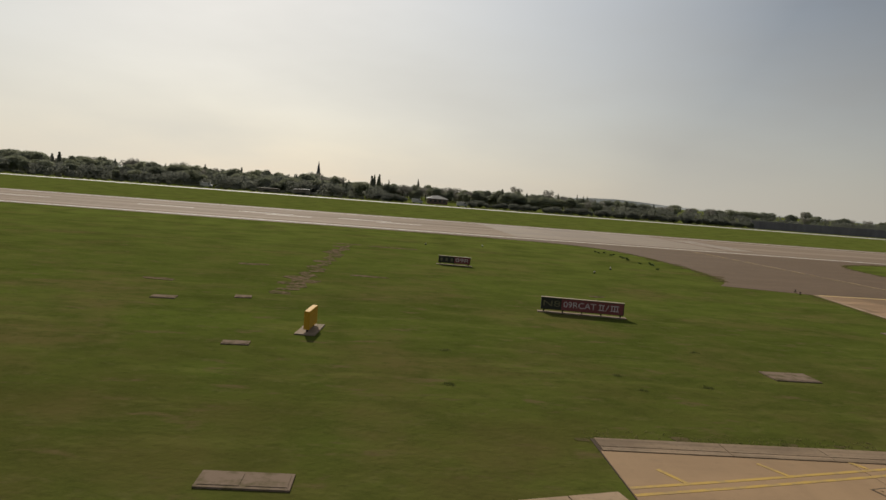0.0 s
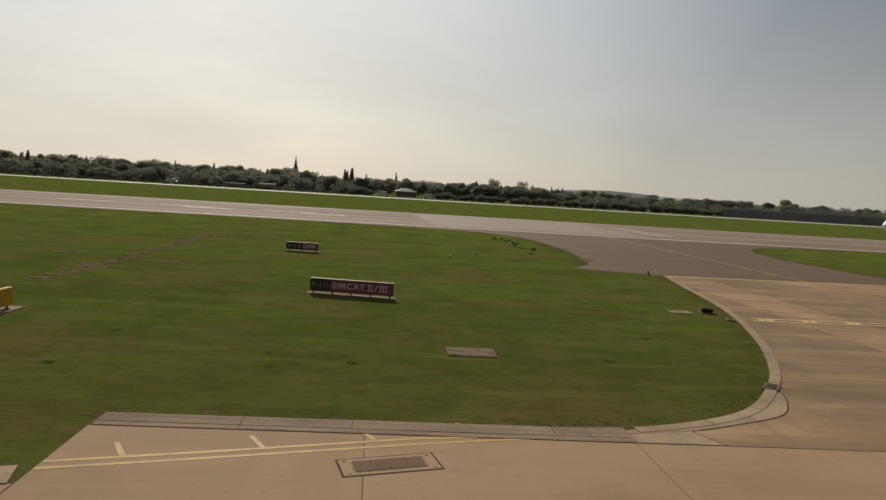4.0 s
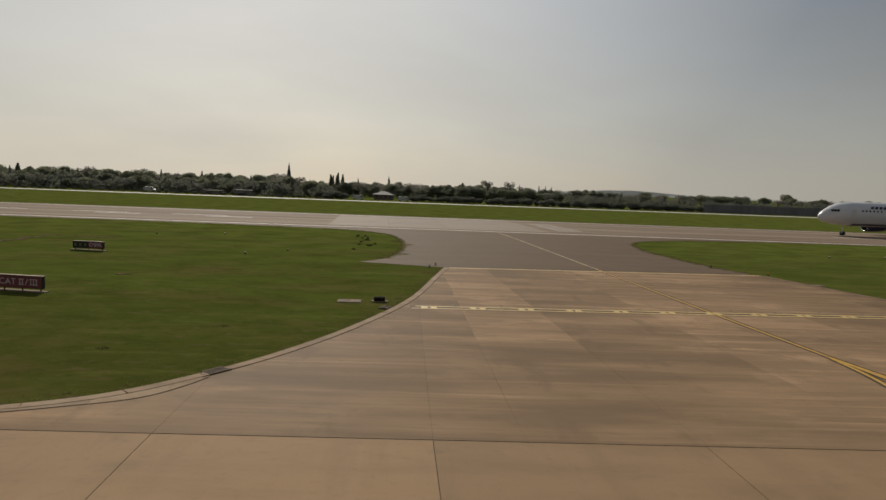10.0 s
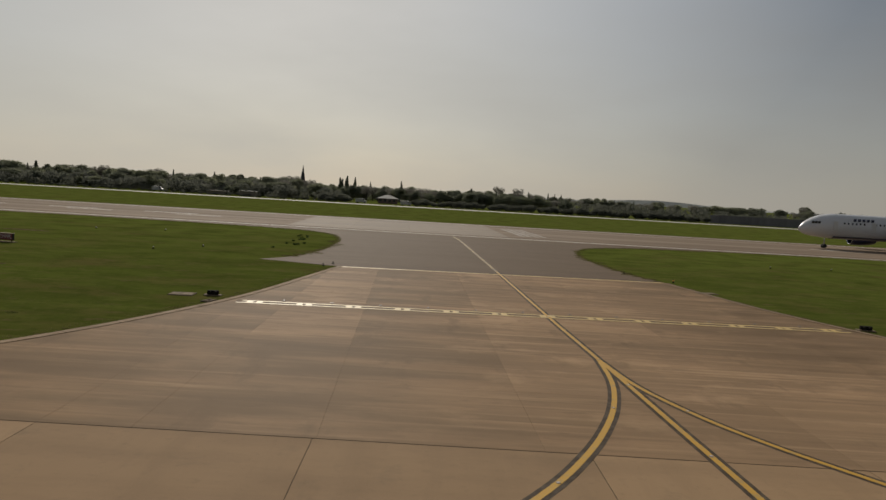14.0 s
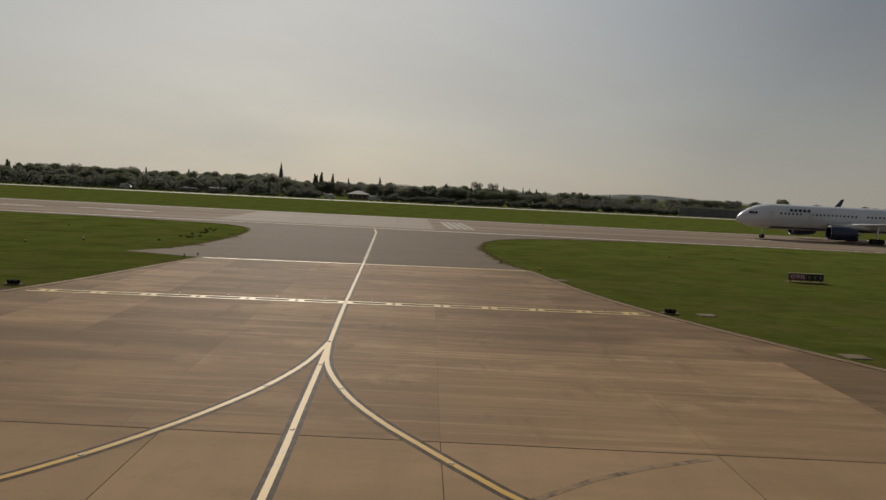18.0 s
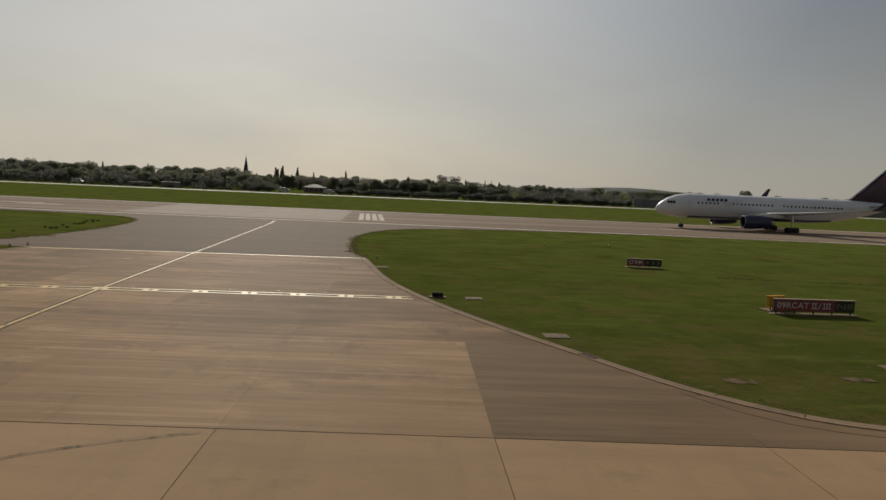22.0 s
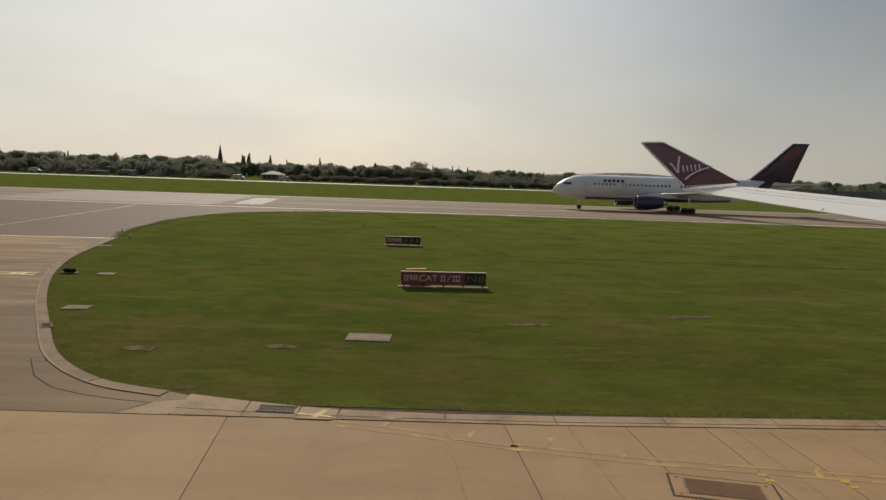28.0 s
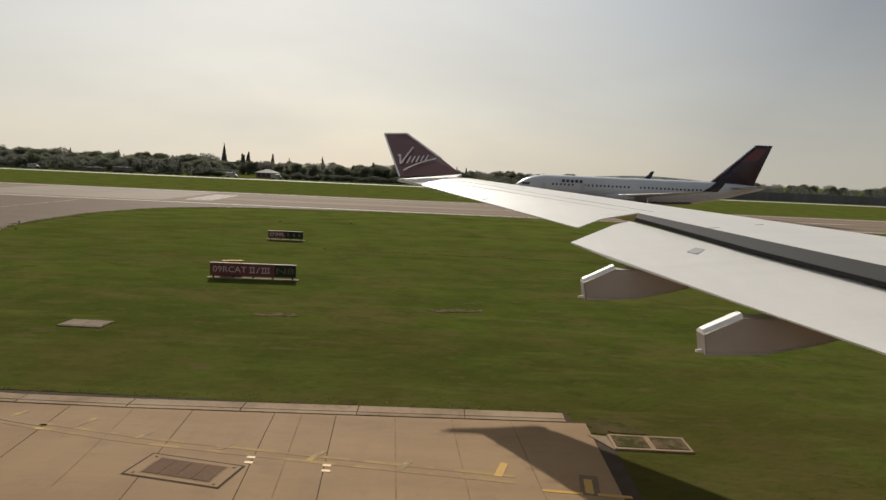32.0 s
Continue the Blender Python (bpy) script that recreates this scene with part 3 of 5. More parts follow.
def sign(x0, x1, y, h, panels, label, group, rz=0.0):
    """A low airfield sign facing the taxiway. panels: (share of the width, face, legend, ink)."""
    w = x1 - x0
    s = thing("airfield_sign", (x0 + x1) / 2, y, 0, rz, label, "sign", group)
    bm = bmesh.new()
    box(bm, -w / 2 - 0.2, -0.26, -0.05, w / 2 + 0.2, 0.3, 0.03, 0.015)
    part("pad", bm, COVER, s, "pale concrete pad")
    n = max(3, int(w / 1.1) + 1)
    for k in range(n):
        bm = bmesh.new()
        cyl(bm, -w / 2 + 0.2 + (w - 0.4) * k / (n - 1), 0, 0.03, 0.2, 0.045, 0.045, 10)
        part("leg", bm, BLACKBOX, s)
    bm = bmesh.new()
    box(bm, -w / 2, -0.10, 0.17, w / 2, 0.12, h, 0.02)
    part("case", bm, BLACKSIGN, s)
    bm = bmesh.new()
    box(bm, -w / 2 - 0.02, -0.14, h, w / 2 + 0.02, 0.15, h + 0.045, 0.012)
    part("cap", bm, SIGNCASE, s, "pale sunlit top edge")
    a = -w / 2 + 0.04
    for share, face, legend, ink in panels:
        b = a + share * (w - 0.08)
        bm = bmesh.new()
        box(bm, a + 0.015, -0.112, 0.2, b - 0.015, -0.098, h - 0.03)
        part("panel", bm, face, s)
        mid = (0.2 + h) / 2
        if legend == "bars":
            for k in range(3):
                c = a + (b - a) * (k + 0.5) / 3
                bm = bmesh.new()
                box(bm, c - 0.11, -0.119, mid - 0.15, c + 0.11, -0.109, mid + 0.15, 0.004)
                part("bar", bm, ink, s)
        elif "/" in legend:
            head, tail = legend.split(" ")
            cut = a + (b - a) * 0.58
            lettering("legend", head, 0.54, ink, s, (a + cut) / 2 + 0.03, -0.113, mid - 0.01, width=(cut - a) * 0.90)
            u = (b - cut) / 9.2
            q = cut + 0.5 * u
            for mark in tail.split("/"):                       # roman numerals between top and bottom bars
                n = len(mark)
                bm = bmesh.new()
                for k in range(n):
                    box(bm, q + (0.35 + k) * u, -0.119, mid - 0.19, q + (0.65 + k) * u, -0.109, mid + 0.19)
                for z in (-0.19, 0.14):
                    box(bm, q, -0.1215, mid + z, q + n * u, -0.1115, mid + z + 0.05)
                part("numeral", bm, ink, s)
                q += (n + 0.35) * u
                if mark == tail.split("/")[0]:
                    bm = bmesh.new()
                    prism(bm, [(q, mid - 0.19), (q + 0.3 * u, mid - 0.19), (q + 1.3 * u, mid + 0.19), (q + 1.0 * u, mid + 0.19)], 0.109, 0.119)
                    bmesh.ops.transform(bm, matrix=pose(0, 0, 0, 90, 0, 0), verts=bm.verts[:])
                    part("slash", bm, ink, s)
                    q += 1.75 * u
        else:
            lettering("legend", legend, 0.54, ink, s, (a + b) / 2, -0.113, mid - 0.01, width=(b - a) * 0.86)
        a = b
    return s


sign(-50.33, -44.96, 43.2, 0.95, ((0.24, BLACKSIGN, "N8", SIGNOLIVE), (0.76, RED, "09RCAT II/III", SIGNWHITE)),
     "long dark red holding sign with white letters on grass", "holding signs", -9.0)
sign(40.2, 45.65, 43.0, 0.95, ((0.76, RED, "09RCAT II/III", SIGNWHITE), (0.24, BLACKSIGN, "N8", SIGNOLIVE)),
     "long dark red holding sign with dim end plate", "holding signs", 3.0)
sign(-55.65, -52.45, 67.5, 0.84, ((0.5, BLACKSIGN, "bars", SIGNOLIVE), (0.5, RED, "09R", SIGNWHITE)),
     "short red and black runway sign far out on grass", "runway signs", -8.0)
sign(37.5, 40.9, 66.2, 0.84, ((0.5, RED, "09R", SIGNWHITE), (0.5, BLACKSIGN, "bars", SIGNOLIVE)),
     "short red and black runway sign far out on grass", "runway signs")


def yellow_sign(x, y, rz, w, label, h=1.08):
    s = thing("yellow_sign", x, y, 0, rz, label, "sign", "yellow signs")
    bm = bmesh.new()
    box(bm, -w / 2 - 0.35, -0.5, -0.05, w / 2 + 0.35, 0.5, 0.03, 0.015)
    part("pad", bm, COVER, s)
    for k in (-1, 1):
        bm = bmesh.new()
        cyl(bm, k * (w / 2 - 0.25), 0, 0.03, 0.2, 0.05, 0.05, 10)
        part("leg", bm, BLACKBOX, s)
    bm = bmesh.new()
    box(bm, -w / 2, -0.14, 0.17, w / 2, 0.14, h, 0.03)
    part("case", bm, YCASE, s)
    return s


yellow_sign(-64.08, 33.8, 85, 1.9, "yellow taxiway sign box turned away on concrete pad")
yellow_sign(41.15, 44.4, 20, 1.4, "yellow sign box standing behind the holding sign", 0.95)

# ---- covers and slabs set in the grass ----


def cover(x, y, w, d, rz, label, mat=COVER, lid=None):
    c = thing("concrete_cover", x, y, 0, rz, label, "concrete cover", "covers in the grass")
    bm = bmesh.new()
    box(bm, -w / 2, -d / 2, -0.06, w / 2, d / 2, 0.02, 0.012)
    part("surround", bm, mat, c)
    for k in (-1, 1):
        bm = bmesh.new()
        box(bm, (k - 1) * w / 4 + 0.08, -d / 2 + 0.12, 0.01, (k + 1) * w / 4 - 0.08, d / 2 - 0.12, 0.034, 0.008)
        part("lid", bm, lid or mat, c)
    return c


cover(-41.4, 29.8, 2.2, 1.5, 1, "bare worn concrete cover half lost in grass", OLDCOVER)
for x, y, w, d, rz in ((39.5, 29.4, 1.95, 1.25, -2), (24.4, 33.7, 1.25, 0.95, 4), (20.9, 44.1, 1.1, 0.9, 3),
                       (-26.0, 43.0, 1.5, 1.1, 2), (13.5, 58.5, 1.8, 0.9, 10)):
    cover(x, y, w, d, rz, "weathered concrete access cover sunk in grass")
for x, y, w, d, rz in ((-63.42, 16.3, 2.3, 0.95, 0), (-73.4, 40.3, 1.4, 0.9, 5), (-69.2, 42.0, 1.0, 0.9, 8), (-66.9, 30.2, 1.2, 0.7, 4)):
    cover(x, y, w, d, rz, "broken brown concrete cover half lost in grass", OLDCOVER)
cover(61.55, 18.66, 2.2, 1.05, 0, "pale-rimmed concrete tray filled with brown dirt", KERB, FLUSH)
trng = random.Random(3)


def flush_slab(x, y, w, d, rz):
    """A broken, nearly flush slab with an uneven outline."""
    c = thing("duct_slab", x, y, 0, rz, "crumbling brown slab of an old duct line in grass", "concrete slab", "old duct line")
    n = 9
    pts = []
    for k in range(n):
        a = 2 * math.pi * k / n
        r = trng.uniform(0.75, 1.0) / max(abs(math.cos(a)), abs(math.sin(a)))
        pts.append((w / 2 * r * math.cos(a), d / 2 * r * math.sin(a)))
    bm = bmesh.new()
    prism(bm, pts, -0.06, -0.012)
    part("slab", bm, FLUSH, c)


for k in range(26):
    flush_slab(-67.2 + 0.05 * k + trng.uniform(-0.5, 0.5), 44.5 + 1.45 * k, trng.uniform(0.8, 2.3), trng.uniform(0.8, 1.9), trng.uniform(-20, 20))
for x, y, w, d in ((-62, 55, 3.4, 0.9), (-72, 58, 3.0, 1.0), (-60.5, 82, 6.5, 1.0), (-66, 83, 4.0, 0.9), (-76, 47, 2.4, 1.0), (-44, 52, 1.4, 0.8), (30.5, 26.6, 1.5, 0.8), (47, 33, 2.4, 0.9), (36, 27.5, 1.6, 0.7), (56, 36, 3.6, 0.9)):
    flush_slab(x, y, w, d, trng.uniform(-12, 12))

# ---- dark light boxes and lamps by the hold line ----


def guard_light(x, y, rz):
    g = thing("guard_light", x, y, 0, rz, "low black twin guard light beside the hold line", "airfield light", "guard lights")
    bm = bmesh.new()
    box(bm, -0.55, -0.25, -0.04, 0.55, 0.25, 0.04, 0.01)
    part("base", bm, COVER, g)
    bm = bmesh.new()
    box(bm, -0.36, -0.12, 0.04, 0.36, 0.12, 0.3, 0.04)
    part("housing", bm, BLACKBOX, g)
    for k in (-1, 1):
        bm = bmesh.new()
        cyl(bm, 0, 0, 0, 0.05, 0.09, 0.075, 16, pose(k * 0.18, -0.14, 0.17, 90, 0, 0))
        part("lens", bm, BLACKSIGN, g)
        bm = bmesh.new()
        cyl(bm, 0, 0, 0, 0.14, 0.11, 0.11, 16, pose(k * 0.18, -0.12, 0.18, 90, 0, 0))
        part("hood", bm, BLACKBOX, g)


guard_light(-24.1, 43.2, 4)
guard_light(18.5, 44.1, -4)


def edge_lamp(x, y, mat=AMBER):
    e = thing("edge_lamp", x, y, 0, 0, "small raised edge lamp on a dark stem", "airfield light", "edge lamps")
    e.scale = (0.7, 0.7, 0.5)
    bm = bmesh.new()
    cyl(bm, 0, 0, -0.03, 0.05, 0.2, 0.18, 14)
    part("base", bm, BLACKBOX, e)
    bm = bmesh.new()
    cyl(bm, 0, 0, 0.05, 0.28, 0.04, 0.04, 10)
    part("stem", bm, BLACKBOX, e)
    bm = bmesh.new()
    cyl(bm, 0, 0, 0.28, 0.36, 0.11, 0.12, 14)
    cyl(bm, 0, 0, 0.36, 0.44, 0.12, 0.06, 14)
    part("lens", bm, mat, e)


edge_lamp(12.9, 65.4, AMBER)
edge_lamp(9.6, 71.0, BLACKBOX)
for x, y in ((-39.2, 69.0), (-35.9, 74.0), (-20.6, 62.8), (-20.0, 64.6), (-56.0, 90), (-48, 93), (33, 88), (42, 90)):
    edge_lamp(x, y, SIGNWHITE if y > 66 else BLACKBOX)

# weeds on the tip of grass
rng = random.Random(5)
for k in range(16):
    u = rng.random()
    w = thing("weed", -30.5 + 2.4 * rng.random() + (1.2 if u < 0.5 else 0), 76 + 26 * u, -0.03, rng.random() * 360, "dark leafy weed clump in the grass tip", "weed", "weeds")
    bm = bmesh.new()
    for j in range(26):
        a, r, l = rng.random() * 6.283, 0.24 * rng.random(), 0.08 + 0.18 * rng.random()
        p = Vector((r * math.cos(a), r * math.sin(a), 0))
        d = Vector((math.cos(a) * 0.5, math.sin(a) * 0.5, 1)).normalized() * l
        s = Vector((-math.sin(a), math.cos(a), 0)) * 0.06
        bm.faces.new([bm.verts.new(p), bm.verts.new(p + d * 0.5 + s), bm.verts.new(p + d), bm.verts.new(p + d * 0.5 - s)])
    part("leaves", bm, WEED, w)

# ---- painted lines of the exit ----
CENTRE = smooth_line([(-0.1, 4.0), (-0.7, 15.8), (-1.15, 22.4), (-1.75, 31.0), (-2.6, 42.3), (-4.2, 66.0), (-7.0, 105.0), (-7.8, 112.0), (-8.15, 115.0)], 5)
ARC_R = smooth_line([(-1.8, 31.5), (-1.18, 27.3), (0.08, 23.7), (1.5, 21.1), (3.0, 19.0), (4.3, 17.3), (5.75, 15.6), (8.9, 12.9), (15.5, 9.3)], 6)
ARC_L = smooth_line([(-1.8, 31.5), (-2.1, 27.6), (-2.85, 24.2), (-3.9, 21.3), (-5.0, 19.0), (-6.25, 16.9), (-7.8, 15.0), (-11.2, 12.0), (-18, 8.8)], 6)
guide = thing("guide_line", 0, 0, 0, 0, "yellow taxi guide line edged in black, forking at the exit", "painted line", kind="structure")
FAR = next(i for i, p in enumerate(CENTRE) if p.y > 64.5)
bm = bmesh.new()
strip(bm, CENTRE[FAR:], 0.3, -0.02, 0.004)
part("worn_line", bm, WORNLINE, guide, "worn pale end of the guide line")
for k, (nm, line) in enumerate((("centre", CENTRE[:FAR + 1]), ("branch", ARC_R), ("branch", ARC_L))):
    bm = bmesh.new()
    strip(bm, line, 0.50, -0.006, 0.0035 + 0.0012 * k)
    part("black_border", bm, BLACKPAINT, guide)
    bm = bmesh.new()
    strip(bm, line, 0.20, -0.006, 0.009 + 0.0012 * k)
    part("yellow_line", bm, YELLOW, guide)
for line, step in ((CENTRE[8:30], 7.5), (ARC_R, 7.5), (ARC_L, 7.5)):
    for p, a in along(line, step):
        s = thing("stud_light", p.x, p.y, 0.0, math.degrees(a), "small pale stud light on the guide line", "stud light", "stud lights")
        bm = bmesh.new()
        cyl(bm, 0, 0, -0.01, 0.022, 0.09, 0.07, 14)
        part("body", bm, SIGNCASE, s)
        bm = bmesh.new()
        box(bm, -0.04, -0.03, 0.015, 0.04, 0.03, 0.03, 0.006)
        part("lens", bm, SIGNWHITE, s)

hold = thing("hold_line", 0, 0, 0, 0, "pale yellow ladder-shaped hold marking across the exit", "painted line", kind="structure")
marking("dark_backing", [(-22.1, 41.5), (17.0, 43.3)], 1.15, BACKING, "", 0.002, hold)
for d in (0.0, 0.74):
    marking("rail", [(-22.0 + 0.3 * d, 41.13 + d), (16.9 - 0.3 * d, 42.93 + d)], 0.22, CREAM, "", 0.006, hold)
for k in range(13):
    x = -21.2 + 3.05 * k
    y = 41.13 + (x + 22) * 0.0463
    for e in (0.0, 0.58):
        marking("rung", [(x + e, y + 0.10), (x + e - 0.03, y + 0.64)], 0.38, CREAM, "", 0.007, hold)
for k in range(12):                                # lamps of the stop bar beyond the far rail
    x = -19.35 + 3.05 * k
    lamp = thing("stop_bar_light", x, 42.42 + (x + 22) * 0.0463, 0.0, 0, "small pale inset lamp of the stop bar", "airfield light", "stop bar lights")
    bm = bmesh.new()
    cyl(bm, 0, 0, -0.01, 0.03, 0.12, 0.10, 14)
    part("body", bm, SIGNCASE, lamp)
    bm = bmesh.new()
    box(bm, -0.07, -0.05, 0.02, 0.07, 0.05, 0.045, 0.008)
    part("lens", bm, METAL, lamp)
marking("hold_line_far", [(-18.9, 62.7), (11.8, 64.6)], 0.38, CREAM, "", 0.004)
tagged(bpy.data.objects["hold_line_far"], "thin pale line where concrete meets asphalt", "painted line", kind="structure")

edge = thing("edge_marking", 0, 0, 0, 0, "double yellow taxiway edge lines with short ticks", "painted line", kind="structure")
for d in (0.0, 0.42):
    marking("edge_line", [(-53.55, 16.45 + d), (-50.2, 17.25 + d), (-44.3, 18.75 + d), (-39.6, 19.75 + d * 0.5)], 0.14, DULLYELLOW, "", 0.004, edge)
for x, y in ((-51.8, 17.35), (-48.4, 18.15), (-45.4, 19.0), (-42.4, 19.75)):
    marking("tick", [(x, y), (x - 0.5, y + 0.85)], 0.15, DULLYELLOW, "", 0.006, edge)
old = thing("old_edge_marking", 0, 0, 0, 0, "faded broken yellow edge lines on tan concrete", "painted line", kind="structure")
for d in (0.0, 0.34):
    marking("edge_line", [(38.3, 19.78 - d), (39.37, 19.58 - 0.5 * d)], 0.13, DULLYELLOW if d == 0 else FADED, "", 0.031, old)
    marking("edge_line", [(39.6, 19.3 - d), (41.4, 18.85 - d), (44.0, 18.1 - d), (47.5, 17.35 - d), (52.0, 16.75 - d), (57.5, 16.1 - d)], 0.15, GHOST, "", 0.003, old)
marking("tick", [(38.84, 19.5), (39.1, 20.12)], 0.2, DULLYELLOW, "", 0.033, old)
marking("edge_line", [(40.84, 19.62), (41.44, 19.64)], 0.15, FADED, "", 0.031, old)
marking("edge_line", [(42.9, 18.25), (43.9, 17.98), (44.75, 17.8)], 0.15, FADED, "", 0.006, old)
for x, y, e in ((41.1, 19.47, 0.14), (40.93, 18.95, 0.16), (43.36, 18.32, 0.22), (45.42, 17.74, 0.33), (47.47, 17.25, 0.22), (49.85, 16.8, 0.2), (52.28, 16.4, 0.28), (54.6, 16.1, 0.28)):
    marking("tick", [(x, y), (x + e, y + 2.3 * e)], 0.17, FADED, "", 0.032 if y > 19.4 else 0.005, old)
marking("tick", [(57.07, 16.05), (57.3, 16.85)], 0.2, YELLOW, "", 0.005, old)
for x, y in ((44.66, 17.6), (44.63, 17.85), (50.82, 16.45), (50.85, 16.15), (52.8, 16.2), (52.84, 15.9)):
    marking("dab", [(x - 0.11, y), (x + 0.11, y - 0.02)], 0.12, YELLOW, "", 0.006, old)
marking("dark_patch", [(59.22, 15.3), (59.36, 16.35)], 0.46, BLACKTRACE, "", 0.003, old)
marking("tick", [(59.22, 15.38), (59.3, 16.12)], 0.2, YELLOW, "", 0.008, old)
marking("edge_line", [(58.1, 15.42), (59.05, 15.36)], 0.12, YELLOW, "", 0.006, old)
marking("edge_line", [(59.4, 15.34), (60.2, 15.28)], 0.12, YELLOW, "", 0.006, old)
# worn diagonal trace where an older line was taken off
marking("old_trace", [(3.0, 13.0), (5.4, 15.6), (7.6, 17.3), (9.4, 18.3), (11.4, 19.1)], 0.2, material("old_line_trace", (0.125, 0.097, 0.07), 0.9, spec=0.1, vary=(((1.4, 1.4, 1), (0.27, 0.19, 0.118), 1.0, 0.42, 0.52),)), "", 0.003)
tagged(bpy.data.objects["old_trace"], "broken grey trace of a removed line", "painted line", kind="structure")

# ---- drains and pits ----


def pit(x, y, w, d, rz):
    p = thing("service_pit", x, y, 0, rz, "concrete-framed service pit with rusty brown cover plates", "service pit", "service pits")
    bm = bmesh.new()
    box(bm, -w / 2 - 0.06, -d / 2 - 0.06, -0.03, w / 2 + 0.06, d / 2 + 0.06, 0.005)
    part("joint", bm, JOINT, p)
    bm = bmesh.new()
    box(bm, -w / 2, -d / 2, -0.03, w / 2, d / 2, 0.014, 0.006)
    part("frame", bm, SLAB, p)
    bm = bmesh.new()
    box(bm, -w / 2 + 0.29, -d / 2 + 0.14, -0.02, w / 2 - 0.29, d / 2 - 0.14, 0.018)
    part("rim", bm, OLDKERB, p, "dark dirt-filled rim")
    n = 4
    for k in range(n):
        a = -w / 2 + 0.34 + (w - 0.68) * k / n
        bm = bmesh.new()
        box(bm, a + 0.004, -d / 2 + 0.18, 0.0, a + (w - 0.68) / n - 0.004, d / 2 - 0.18, 0.027, 0.003)
        part("cover", bm, RUSTED, p, "rusty brown ribbed cover plate")
    for sx in (-1, 1):
        for sy in (-1, 1):
            bm = bmesh.new()
            cyl(bm, sx * (w / 2 - 0.16), sy * (d / 2 - 0.12), 0.0, 0.03, 0.05, 0.04, 10)
            part("bolt", bm, SLAB, p)


pit(49.46, 15.55, 2.44, 1.16, -11)
pit(-44.95, 17.32, 2.6, 1.0, 15)


def gully(x, y, w, d, rz):
    p = thing("drain_grate", x, y, 0, rz, "slotted iron drain grate set in the kerb", "drain", "drains")
    bm = bmesh.new()
    box(bm, -w / 2, -d / 2, -0.03, w / 2, d / 2, 0.036)
    part("well", bm, SLOT, p)
    n = 11
    for k in range(n + 1):
        a = -w / 2 + w * k / n
        bm = bmesh.new()
        box(bm, a - 0.016, -d / 2, 0.02, a + 0.016, d / 2, 0.046)
        part("bar", bm, IRON, p)
    for s in (-1, 1):
        bm = bmesh.new()
        box(bm, -w / 2 - 0.05, s * d / 2 - 0.04, 0.0, w / 2 + 0.05, s * d / 2 + 0.04, 0.054)
        part("rim", bm, IRON, p)


gully(-55.95, 15.5, 1.0, 0.5, 14)
gully(37.6, 20.1, 1.06, 0.48, -2)
gully(-29.4, 26.1, 0.9, 0.5, 55)
gully(25.15, 29.7, 0.9, 0.4, -58)
gully(-23.6, 41.0, 0.8, 0.45, 70)

# ---- trees, church, hut, barrier ----


def leaf_cloud(bm, blobs, n, size, rng):
    for k in range(n):
        c, r = blobs[k % len(blobs)]
        d = Vector((rng.gauss(0, 1), rng.gauss(0, 1), rng.gauss(0, 1))).normalized() * (0.55 + 0.5 * rng.random())
        p = Vector((c[0] + d.x * r[0], c[1] + d.y * r[1], c[2] + d.z * r[2]))
        u = Vector((rng.gauss(0, 1), rng.gauss(0, 1), rng.gauss(0, 1))).normalized()
        v = u.orthogonal().normalized()
        w = u.cross(v)
        s = size * (0.6 + 0.8 * rng.random())
        bm.faces.new([bm.verts.new(p + s * q) for q in (v, w * 0.8 + u * 0.2, -v * 0.9, -w * 0.8 + u * 0.2)])


